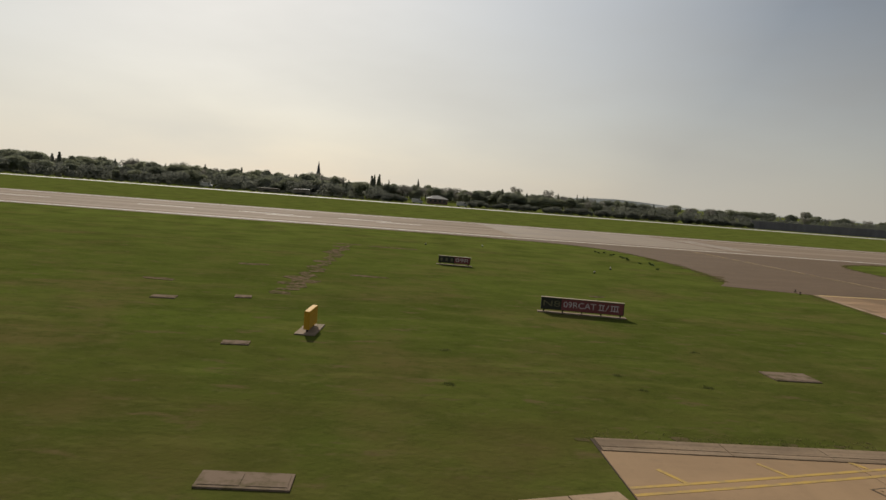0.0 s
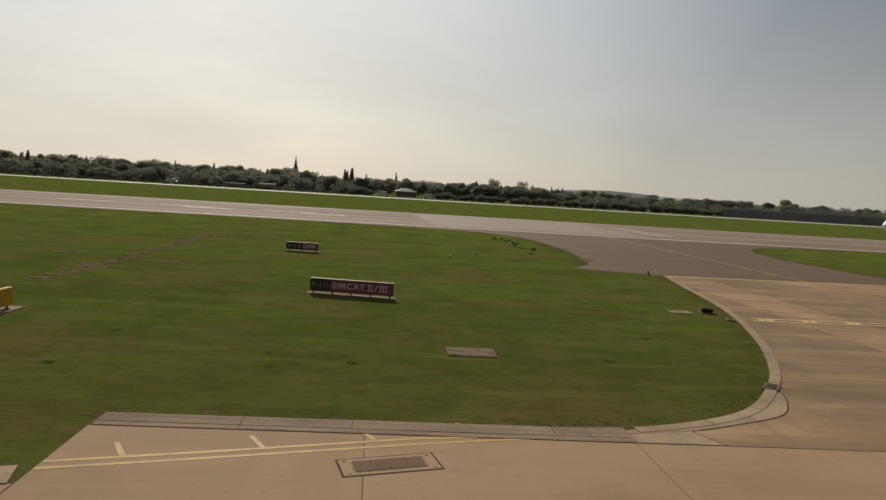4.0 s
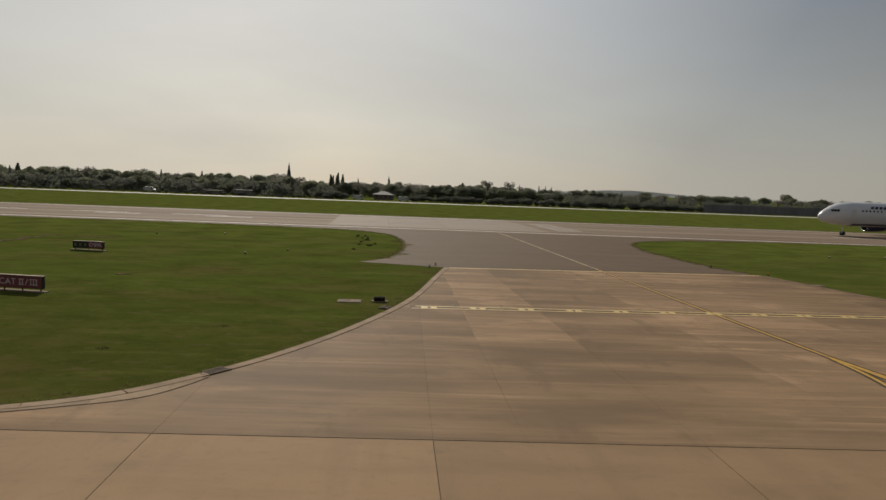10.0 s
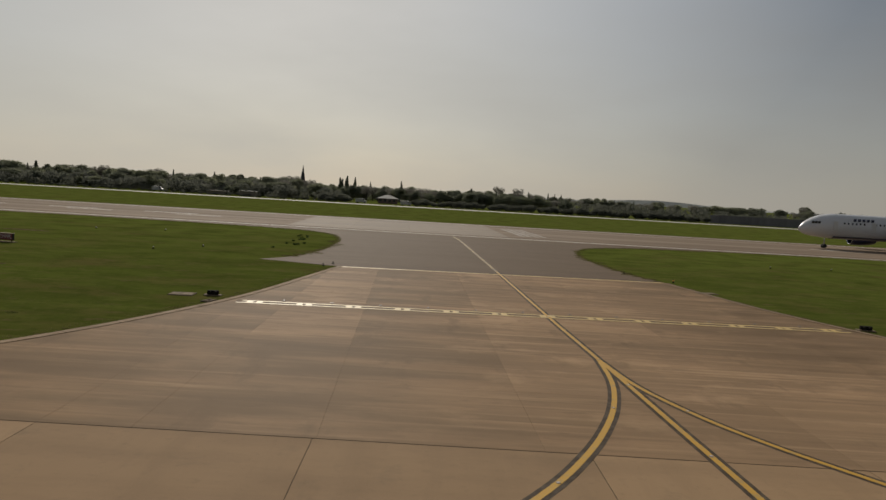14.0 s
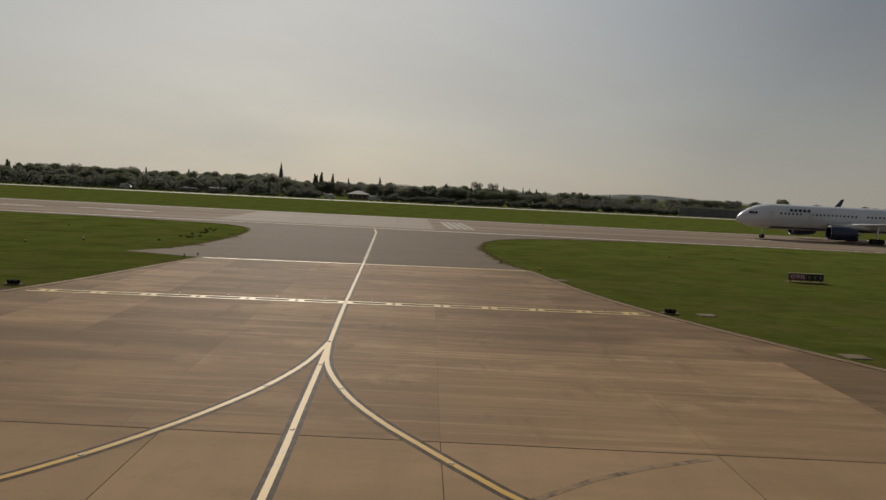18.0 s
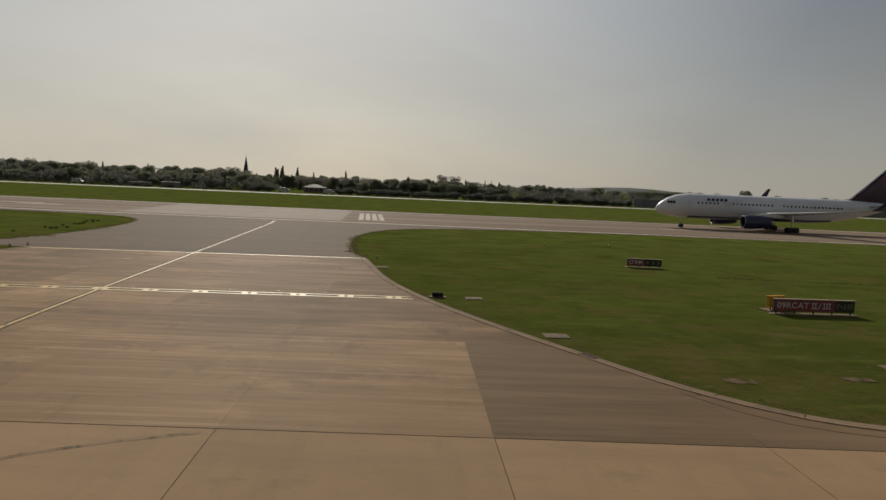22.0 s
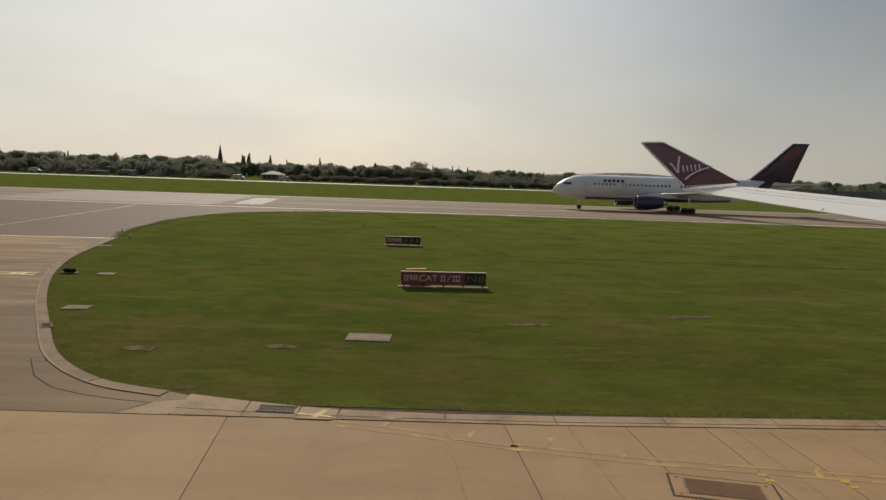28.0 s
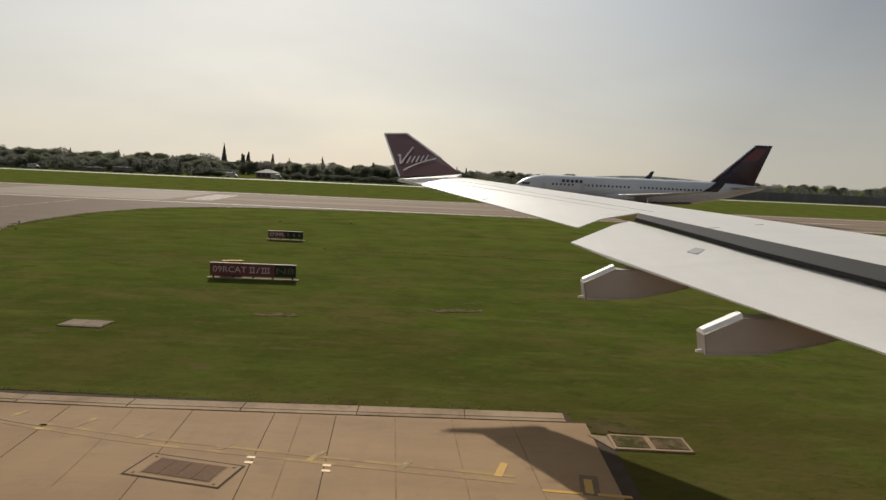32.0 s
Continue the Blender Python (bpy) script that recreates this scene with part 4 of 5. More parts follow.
def tree(kind, seed):
    """One tree of height about 10 m at the origin: tapered trunk, limbs, crown of leaf clumps."""
    rng = random.Random(seed)
    names = {"broad": "tree", "poplar": "poplar_tree", "bare": "tree", "fir": "fir_tree", "shrub": "bush"}
    labels = {"broad": "full-crowned green broadleaf tree in the far tree line", "poplar": "tall narrow poplar standing above the tree line",
              "bare": "grey thinly leaved spring tree in the far line", "fir": "dark pointed fir tree above the tree line", "shrub": "low dark bush along the far boundary"}
    t = thing(names[kind], 0, -2000, 0, 0, labels[kind], "bush" if kind == "shrub" else "tree", "far tree line")
    trunk_h = {"broad": 6.0, "poplar": 8.5, "bare": 6.5, "fir": 8.5, "shrub": 1.0}[kind]
    bm = bmesh.new()
    cyl(bm, 0, 0, -0.3, trunk_h, 0.32 if kind != "shrub" else 0.12, 0.09, 9)
    limbs = []
    for k in range(7):
        a, z = k * 2.4 + rng.random(), trunk_h * (0.35 + 0.09 * k)
        up = 0.5 if kind != "poplar" else 0.15
        d = Vector((math.cos(a) * up, math.sin(a) * up, 0.75)).normalized()
        q = d.to_track_quat("Z", "Y").to_matrix().to_4x4()
        L = (3.2 if kind in ("broad", "bare") else 1.4) * (0.8 + 0.4 * rng.random()) * (0.25 if kind == "shrub" else 1)
        cyl(bm, 0, 0, 0, L, 0.11, 0.03, 6, Matrix.Translation((0, 0, z)) @ q)
        limbs.append(Vector((0, 0, z)) + d * L)
    part("trunk", bm, BARK, t)
    bm = bmesh.new()
    if kind == "broad":
        blobs = [((p.x * 1.1, p.y * 1.1, p.z - 0.4 + rng.random()), (2.0 + rng.random(), 2.0 + rng.random(), 1.5 + 0.6 * rng.random())) for p in limbs]
        blobs += [((rng.uniform(-0.6, 0.6), rng.uniform(-0.6, 0.6), 7.6 + rng.random()), (1.9, 1.9, 1.5 + 0.6 * rng.random())), ((0, 0, 3.6), (2.6, 2.6, 1.7)), ((0.5, 0, 2.0), (2.2, 2.2, 1.4))]
        leaf_cloud(bm, blobs, 3600, 0.30, rng)
        mat = HAZYLEAF[seed % 4 if seed % 4 < 3 else 0]
    elif kind == "bare":
        blobs = [((p.x * 1.2, p.y * 1.2, p.z + rng.random() * 0.8), (1.8, 1.8, 1.4)) for p in limbs] + [((0, 0, 7.8), (2.3, 2.3, 1.9))]
        leaf_cloud(bm, blobs, 1500, 0.20, rng)
        mat = HAZYLEAF[3]
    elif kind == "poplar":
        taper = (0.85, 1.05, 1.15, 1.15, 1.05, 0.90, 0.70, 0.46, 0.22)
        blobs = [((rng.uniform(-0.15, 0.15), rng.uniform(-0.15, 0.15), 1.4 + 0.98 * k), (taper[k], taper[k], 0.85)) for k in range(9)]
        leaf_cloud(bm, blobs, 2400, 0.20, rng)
        mat = HAZYLEAF[1]
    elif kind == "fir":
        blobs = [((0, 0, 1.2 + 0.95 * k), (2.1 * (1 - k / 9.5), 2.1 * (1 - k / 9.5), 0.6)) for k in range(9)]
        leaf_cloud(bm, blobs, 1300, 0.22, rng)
        mat = HAZYLEAF[0]
    else:
        blobs = [((rng.uniform(-1.6, 1.6), rng.uniform(-0.8, 0.8), 1.1 + rng.random()), (1.3, 1.1, 1.0)) for k in range(6)]
        leaf_cloud(bm, blobs, 1800, 0.20, rng)
        mat = HAZYLEAF[4]
    part("crown", bm, mat, t)
    return t


PLANTS = {"broad": [tree("broad", s) for s in (1, 2, 3, 4, 5, 6)], "bare": [tree("bare", s) for s in (11, 12)],
          "poplar": [tree("poplar", s) for s in (21, 22)], "fir": [tree("fir", s) for s in (31, 32)], "shrub": [tree("shrub", s) for s in (41, 42)]}
used = set()


def plant(kind, x, y, h, wide=1.0):
    src = rng.choice(PLANTS[kind])
    m = pose(x, y, -0.03, 0, 0, rng.random() * 360) @ Matrix.Diagonal((h / 10 * wide, h / 10 * wide, h / 10, 1))
    if src.name not in used:
        used.add(src.name)
        src.matrix_world = m
        return
    c = copy_thing(src, pose(0, 0, 0))
    c.matrix_world = m


rng = random.Random(9)
x = -345.0
while x < -92:                                    # close wood behind the runway
    plant(rng.choice(("broad", "broad", "broad", "broad", "broad", "broad", "broad", "bare", "fir")), x, 388 + rng.uniform(-10, 10), rng.uniform(8.0, 10.6) + 1.6 * noise.noise(Vector((x * 0.045, 1.7, 0))) + (0.8 if rng.random() < 0.2 else 0), rng.uniform(0.7, 1.15))
    x += rng.uniform(2.2, 4.2)
x = -300.0
while x < -74:                                    # its lower front trees
    plant(rng.choice(("broad", "broad", "broad", "broad", "fir")), x, 360 + rng.uniform(-14, 14), rng.uniform(4.2, 8.6), rng.uniform(0.85, 1.5))
    x += rng.uniform(1.7, 3.4)
x = -92.0
while x < 66:                                     # lower, looser row
    plant(rng.choice(("broad", "broad", "broad", "bare")), x, 402 + rng.uniform(-8, 8), rng.uniform(5.4, 8.6), rng.uniform(0.75, 1.2))
    x += rng.uniform(2.2, 3.6)
x = 66.0
while x < 385:                                    # trees over the dark barrier
    plant(rng.choice(("broad", "broad", "broad", "bare")), x, 452 + rng.uniform(-10, 10), rng.uniform(6.8, 9.4), rng.uniform(1.0, 1.4))
    x += rng.uniform(4.6, 7.0)
for kind, x, y, h, w in (("poplar", -76.2, 419, 12.6, 1.3), ("poplar", -74.8, 417, 12.0, 1.2), ("poplar", -72.0, 417, 13.8, 1.15), ("poplar", -77.5, 493, 14.2, 1.0),
                         ("fir", -62, 417, 9.2, 0.9), ("poplar", -67, 500, 11.6, 0.8), ("poplar", -45.2, 513, 13.8, 0.8), ("broad", -38, 513, 10.5, 0.7), ("fir", 4.5, 420, 11.2, 1.3),
                         ("broad", 9, 422, 9.4, 1.1), ("fir", 20, 420, 9.6, 1.4), ("bare", 27, 500, 13.6, 1.0), ("bare", 33, 420, 12.2, 0.9),
                         ("poplar", 40, 420, 10.4, 0.7), ("poplar", 52, 420, 10.3, 0.7), ("poplar", 56, 420, 10.2, 0.6), ("bare", -116, 470, 12.6, 1.3), ("broad", -8, 440, 9.0, 1.2),
                         ("fir", -170, 396, 12.2, 0.7), ("fir", -248, 392, 12.9, 1.2), ("broad", 253, 500, 11.4, 0.9), ("bare", 250, 498, 11.6, 0.8), ("fir", 113, 450, 9.0, 0.9), ("broad", 92, 446, 9.0, 1.0)):
    plant(kind, x, y, h, w)
x = -345.0
while x < 116:                                    # bushes along the road
    if not -56 < x < -26:
        plant("shrub", x, 326 + rng.uniform(-6, 6), rng.uniform(6, 13) if x > -70 else rng.uniform(3, 5), rng.uniform(0.9, 1.4))
    x += rng.uniform(2.0, 3.6)
x = -350.0
while x < 72:                                     # second row of trees
    plant(rng.choice(("broad", "broad", "bare", "poplar")), x, 428 + rng.uniform(-6, 10), rng.uniform(7.4, 9.8) + (2.0 if x < -95 else 0.0), rng.uniform(1.0, 1.4))
    x += rng.uniform(5.0, 8.0)
bm = bmesh.new()                                  # dense wood behind the front row, leaf colour darkened for its shaded base
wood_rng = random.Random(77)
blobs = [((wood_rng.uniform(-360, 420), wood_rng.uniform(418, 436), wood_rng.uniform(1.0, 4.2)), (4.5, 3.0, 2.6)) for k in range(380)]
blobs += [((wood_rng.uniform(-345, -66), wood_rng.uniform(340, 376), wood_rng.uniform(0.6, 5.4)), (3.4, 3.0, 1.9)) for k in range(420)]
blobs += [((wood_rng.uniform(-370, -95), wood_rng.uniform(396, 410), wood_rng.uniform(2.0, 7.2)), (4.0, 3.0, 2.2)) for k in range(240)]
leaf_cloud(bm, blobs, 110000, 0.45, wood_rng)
tagged(part("woodland", bm, HAZYLEAF[4], None), "dense green wood behind the tree line, shade put into its leaf colour", "woodland", kind="stuff")

church = thing("church", -120, 514, 0, 12, "distant stone church with a slender dark spire", "church")
bm = bmesh.new()
box(bm, -2.6, -2.6, -0.1, 2.6, 2.6, 8.0, 0.1)
part("tower", bm, STONE, church)
bm = bmesh.new()
cyl(bm, 0, 0, 8.0, 21.6, 2.2, 0.06, 8)
part("spire", bm, SLATE, church)
bm = bmesh.new()
cyl(bm, 0, 0, 21.3, 22.6, 0.05, 0.03, 6)
part("finial", bm, METAL, church)
for k in (0, 90, 180, 270):
    m = pose(0, 0, 0, 0, 0, k)
    bm = bmesh.new()
    box(bm, -0.5, -2.66, 4.6, 0.5, -2.58, 7.0)
    bmesh.ops.transform(bm, matrix=m, verts=bm.verts[:])
    part("louvre", bm, SLOT, church)
bm = bmesh.new()
box(bm, 2.6, -3.4, -0.1, 17, 3.4, 4.2, 0.1)
part("nave", bm, STONE, church)
bm = bmesh.new()
prism(bm, [(-3.8, 4.2), (3.8, 4.2), (0, 7.4)], 2.6, 17.2)
bmesh.ops.transform(bm, matrix=Matrix(((0, 0, 1, 0), (1, 0, 0, 0), (0, 1, 0, 0), (0, 0, 0, 1))), verts=bm.verts[:])
part("nave_roof", bm, SLATE, church)

hut = thing("airfield_hut", -40, 345, 0, 4, "low brick airfield hut with a pale hipped roof", "hut")
bm = bmesh.new()
box(bm, -4.9, -3.6, -0.1, 4.9, 3.6, 2.6, 0.05)
part("wall", bm, HUTWALL, hut)
bm = bmesh.new()
lo = [bm.verts.new(p) for p in ((-5.6, -4.2, 2.6), (5.6, -4.2, 2.6), (5.6, 4.2, 2.6), (-5.6, 4.2, 2.6))]
hi = [bm.verts.new(p) for p in ((-0.8, 0, 4.3), (0.8, 0, 4.3))]
bm.faces.new(lo[::-1])
bm.faces.new((lo[0], lo[1], hi[1], hi[0]))
bm.faces.new((lo[2], lo[3], hi[0], hi[1]))
bm.faces.new((lo[1], lo[2], hi[1]))
bm.faces.new((lo[3], lo[0], hi[0]))
part("roof", bm, ROOFPALE, hut)
for k in range(4):
    bm = bmesh.new()
    box(bm, -4.2 + 2.3 * k, -3.66, 1.0, -3.0 + 2.3 * k, -3.58, 2.1)
    part("window", bm, HUTGLASS, hut)


def van(x, y, rz, label):
    v = thing("van", x, y, 0, rz, label, "van", "parked vehicles")
    bm = bmesh.new()
    prism(bm, [(-2.6, 0.5), (2.6, 0.5), (2.6, 1.2), (1.9, 1.4), (1.35, 2.25), (-2.6, 2.3)], -0.95, 0.95)
    bmesh.ops.transform(bm, matrix=pose(0, 0, 0, 90, 0, 0), verts=bm.verts[:])
    part("body", bm, VANWHITE, v)
    bm = bmesh.new()
    box(bm, 0.9, -0.97, 1.4, 1.6, 0.97, 1.95)
    part("side_window", bm, COCKPIT, v)
    for sx in (-1.7, 1.7):
        for sy in (-0.8, 0.8):
            bm = bmesh.new()
            cyl(bm, 0, 0, -0.12, 0.12, 0.36, 0.36, 14, pose(sx, sy, 0.33, 90, 0, 0))
            part("wheel", bm, RUBBER, v)


van(-50.6, 322, 3, "white van parked near the airfield hut")
van(-150.7, 330, 2, "white van under the far trees")
van(-29.3, 322, 0, "white van parked near the airfield hut")


def long_shed(x, y, w, h, roof, label):
    shed = thing("long_shed", x, y, 0, 2, label, "shed", "sheds under the trees")
    bm = bmesh.new()
    box(bm, -w / 2, -2.5, -0.1, w / 2, 2.5, h, 0.04)
    part("wall", bm, STONE, shed)
    bm = bmesh.new()
    box(bm, -w / 2 - 0.3, -2.9, h, w / 2 + 0.3, 2.9, h + 0.28, 0.03)
    part("roof", bm, roof, shed)


long_shed(-105.4, 327, 7.4, 2.3, ROOFPALE, "low grey shed with pale roof under the trees")
long_shed(-121.6, 331, 9.5, 1.6, STONE, "low stone-grey shed half hidden under trees")

barrier = thing("noise_barrier", 0, 0, 0, 0, "long dark timber noise barrier below the trees", "barrier")
bm = bmesh.new()
box(bm, 118, 330, -0.1, 122, 330.4, 3.9)
bar_panel = mesh_of(bm, "panel", WALLDARK)
bm = bmesh.new()
box(bm, -0.15, -0.2, -0.1, 0.15, 0.25, 4.15)
bar_post = mesh_of(bm, "post", WALLDARK)
for k in range(70):
    for nm, me, dx in (("panel", bar_panel, 4.0 * k), ("post", bar_post, 118 + 4.0 * k)):
        o = new(nm, me)
        o.parent = barrier
        o.location = (dx, 0 if nm == "panel" else 330.2, 0)
bm = bmesh.new()
ridge = [(-2500 + 100 * k, 4 + 3 * noise.noise(Vector((k * 0.23, 3.1, 0))) + (17 * math.exp(-((k - 33) / 2.2) ** 2))) for k in range(60)]
lo = [bm.verts.new((a, 2600, -1)) for a, b in ridge]
hi = [bm.verts.new((a, 2650, b)) for a, b in ridge]
bk = [bm.verts.new((a, 2900, -1)) for a, b in ridge]
for i in range(len(ridge) - 1):
    bm.faces.new((lo[i], lo[i + 1], hi[i + 1], hi[i]))
    bm.faces.new((hi[i], hi[i + 1], bk[i + 1], bk[i]))
tagged(part("backdrop_hills", bm, HILL, None), "low hills on the horizon with haze in their colour", "hills", kind="structure")

# ---- the airliner on the runway ----


def airliner(x0, y0):
    a = thing("airliner", x0, y0, 0, 0, "white twin-jet airliner with dark tail rolling on the runway", "aircraft")
    prof = ((0.0, 0.05, 4.0), (0.35, 0.65, 4.05), (1.2, 1.3, 4.25), (2.6, 1.9, 4.55), (4.4, 2.35, 4.8), (7.0, 2.62, 4.92), (34.0, 2.62, 4.92), (39.0, 2.5, 5.05), (44.0, 2.05, 5.45), (49.0, 1.3, 6.0), (53.0, 0.6, 6.4), (54.9, 0.2, 6.55))
    n = 28
    rings = [[Vector((x, r * 0.96 * math.cos(2 * math.pi * k / n), z + r * 1.03 * math.sin(2 * math.pi * k / n))) for k in range(n)] for x, r, z in prof]
    bm = bmesh.new()
    loft(bm, rings)
    part("fuselage", bm, LINERWHITE, a, smooth=True)
    bm = bmesh.new()
    belly = [[Vector((x, r * 1.0 * math.cos(t), z + r * 1.07 * math.sin(t))) for t in [math.radians(-128 + 76 * k / 10) for k in range(11)]] for x, r, z in prof[5:8]]
    loft(bm, belly, False)
    part("belly", bm, NAVY, a, "dark blue belly", smooth=True)
    for s in (-1, 1):
        bm = bmesh.new()
        for k in range(3):
            box(bm, 2.1 + 0.55 * k, s * (1.55 + 0.22 * k) - 0.12, 5.35, 2.55 + 0.55 * k, s * (1.55 + 0.22 * k) + 0.12, 5.85, 0.05)
        part("cockpit_window", bm, COCKPIT, a)
        for u in range(38):
            if u in (6, 7, 20, 21):
                continue
            xx = 8.5 + 0.86 * u
            bm = bmesh.new()
            box(bm, xx, s * 2.46 - 0.05, 5.45, xx + 0.3, s * 2.46 + 0.05, 5.85, 0.03)
            part("cabin_window", bm, COCKPIT, a)
        for xx in (6.3, 14.6, 42.5):
            bm = bmesh.new()
            box(bm, xx, s * (2.5 if xx < 40 else 2.12) - 0.035, 4.1, xx + 0.95, s * (2.5 if xx < 40 else 2.12) + 0.035, 6.0, 0.02)
            part("door", bm, WINGGREY, a)
        for k in range(5):                                 # title as plain bars
            bm = bmesh.new()
            box(bm, 10.6 + 0.95 * k, s * 2.33 - 0.05, 6.15, 11.2 + 0.95 * k, s * 2.33 + 0.05, 6.72, 0.02)
            part("title_bar", bm, NAVY, a)
        # wing
        st = ((2.2, 18.5, 29.0, 3.55, 1.3), (8.0, 23.0, 30.2, 4.05, 0.85), (16.0, 28.3, 33.0, 4.85, 0.5), (23.5, 33.2, 36.0, 5.7, 0.28))
        bm = bmesh.new()
        rr = []
        for y, le, te, z, th in st:
            c = te - le
            rr.append([Vector((le + c * u, s * y, z + th * v)) for u, v in ((0, 0), (0.08, 0.28), (0.35, 0.42), (0.7, 0.22), (1, 0), (0.7, -0.12), (0.35, -0.42), (0.08, -0.3))])
        loft(bm, rr)
        part("wing", bm, WINGGREY, a, smooth=True)
        bm = bmesh.new()
        rr = []
        for u, z, y, c in ((33.2, 5.7, 23.5, 2.8), (34.3, 6.5, 24.0, 2.2), (36.0, 8.2, 24.6, 1.4), (37.4, 9.6, 25.0, 0.8)):
            rr.append([Vector((u, s * y, z)), Vector((u + c * 0.4, s * (y + 0.09), z)), Vector((u + c, s * y, z)), Vector((u + c * 0.4, s * (y - 0.09), z))])
        loft(bm, rr)
        part("winglet", bm, NAVY, a, "dark blue upswept winglet", smooth=True)
        # engine
        bm = bmesh.new()
        rr = [[Vector((x, s * 7.9 + r * math.cos(t), 2.15 + r * math.sin(t))) for t in [2 * math.pi * k / 24 for k in range(24)]] for x, r in ((16.6, 1.22), (16.2, 1.32), (16.6, 1.45), (18.4, 1.52), (20.4, 1.36), (21.8, 1.08))]
        loft(bm, rr, False)
        eng = part("engine_nacelle", bm, NAVY, a, smooth=True)
        bm = bmesh.new()
        rr = [[Vector((x, s * 7.9 + r * math.cos(t), 2.15 + r * math.sin(t))) for t in [2 * math.pi * k / 24 for k in range(24)]] for x, r in ((16.18, 1.34), (16.12, 1.27), (16.24, 1.2))]
        loft(bm, rr, False)
        part("intake_lip", bm, METAL, eng, "bright metal intake lip", smooth=True)
        bm = bmesh.new()
        cyl(bm, 0, 0, 0, 0.2, 1.2, 1.2, 24, pose(17.2, s * 7.9, 2.15, 0, 90, 0))
        part("fan", bm, SLOT, eng)
        bm = bmesh.new()
        cyl(bm, 0, 0, 0, 1.9, 0.85, 0.4, 18, pose(21.0, s * 7.9, 2.15, 0, 90, 0))
        part("exhaust_cone", bm, METAL, eng)
        bm = bmesh.new()
        prism(bm, [(17.6, 3.5), (24.5, 3.2), (25.5, 4.1), (22.8, 4.2)], s * 7.9 - 0.18, s * 7.9 + 0.18)
        for v in bm.verts:
            v.co = Vector((v.co.x, v.co.z, v.co.y))
        part("pylon", bm, WINGGREY, a)
        # stabiliser
        bm = bmesh.new()
        rr = []
        for y, le, te, z in ((0.7, 46.5, 52.0, 6.3), (9.3, 52.2, 54.8, 7.1)):
            c = te - le
            rr.append([Vector((le, s * y, z)), Vector((le + 0.35 * c, s * y, z + 0.24)), Vector((te, s * y, z)), Vector((le + 0.35 * c, s * y, z - 0.24))])
        loft(bm, rr)
        part("stabiliser", bm, WINGGREY, a, smooth=True)
        # main gear
        bm = bmesh.new()
        cyl(bm, 28.6, s * 4.65, 0.55, 3.6, 0.2, 0.24, 12)
        gear = part("main_gear", bm, METAL, a)
        for dx in (-0.72, 0.72):
            for dy in (-0.55, 0.55):
                bm = bmesh.new()
                cyl(bm, 0, 0, -0.22, 0.22, 0.57, 0.57, 20, pose(28.6 + dx, s * 4.65 + dy, 0.57, 90, 0, 0))
                part("wheel", bm, RUBBER, gear)
    bm = bmesh.new()
    cyl(bm, 6.0, 0, 0.45, 2.9, 0.13, 0.16, 12)
    gear = part("nose_gear", bm, METAL, a)
    for dy in (-0.3, 0.3):
        bm = bmesh.new()
        cyl(bm, 0, 0, -0.14, 0.14, 0.46, 0.46, 20, pose(6.0, dy, 0.46, 90, 0, 0))
        part("wheel", bm, RUBBER, gear)
    # fin
    bm = bmesh.new()
    rr = []
    for z, le, te, th in ((7.0, 42.6, 52.6, 0.42), (11.5, 47.6, 54.3, 0.3), (15.85, 52.3, 56.0, 0.16)):
        c = te - le
        rr.append([Vector((le, 0, z)), Vector((le + 0.35 * c, th, z)), Vector((te, 0, z)), Vector((le + 0.35 * c, -th, z))])
    loft(bm, rr)
    fin = part("fin", bm, FINTONE, a, "dark blue and red swept tail fin", smooth=True)
    bm = bmesh.new()
    loft(bm, [[Vector((x - 0.05, 0, z)), Vector((x + 0.28, th, z)), Vector((x + 0.28, -th, z))] for x, z, th in ((42.6, 7.0, 0.16), (47.6, 11.5, 0.12), (52.3, 15.85, 0.07))])
    part("leading_edge", bm, METAL, fin, "bright metal leading edge")
    for s in (-1, 1):
        bm = bmesh.new()
        bm.faces.new([bm.verts.new(p) for p in ((49.2, s * 0.32, 12.0), (52.9, s * 0.25, 12.6), (54.9, s * 0.16, 15.0), (52.4, s * 0.2, 15.0))])
        part("fin_patch", bm, TAILRED, fin)
    return a


airliner(68.0, 150.0)

# ---- the near wing, reaching out over the taxiway ----
WX = 52.36                                        # place of the wing along the taxiway
wing = thing("jet_aircraft", WX, 0, 0, 0, "white jet aircraft with swept wing, lowered flaps and maroon winglet", "aircraft")


TE = ((30.0, 1.57, 6.86), (29.5, 1.85, 6.81), (4.0, 16.2, 4.42))        # span station, x, height of the trailing edge
LE = ((31.0, 3.44, 7.21), (4.0, 26.9, 5.17))                          # and of the leading edge
COVE = ((29.75, 2.55, 0), (21.5, 9.17, 0), (17.5, 11.5, 0), (4.0, 19.6, 0))  # rear edge of the fixed wing


def on(line, y, k):
    for a, b in zip(line, line[1:]):
        if b[0] <= y <= a[0] or b is line[-1]:
            return a[k] + (b[k] - a[k]) * (a[0] - y) / (a[0] - b[0])


def skin_z(x, y):
    """Height of the upper skin."""
    u = (x - on(TE, y, 1)) / (on(LE, y, 1) - on(TE, y, 1))
    return on(TE, y, 2) + (on(LE, y, 2) - on(TE, y, 2)) * u + 0.10 * math.sin(math.pi * min(max(u, 0), 1))


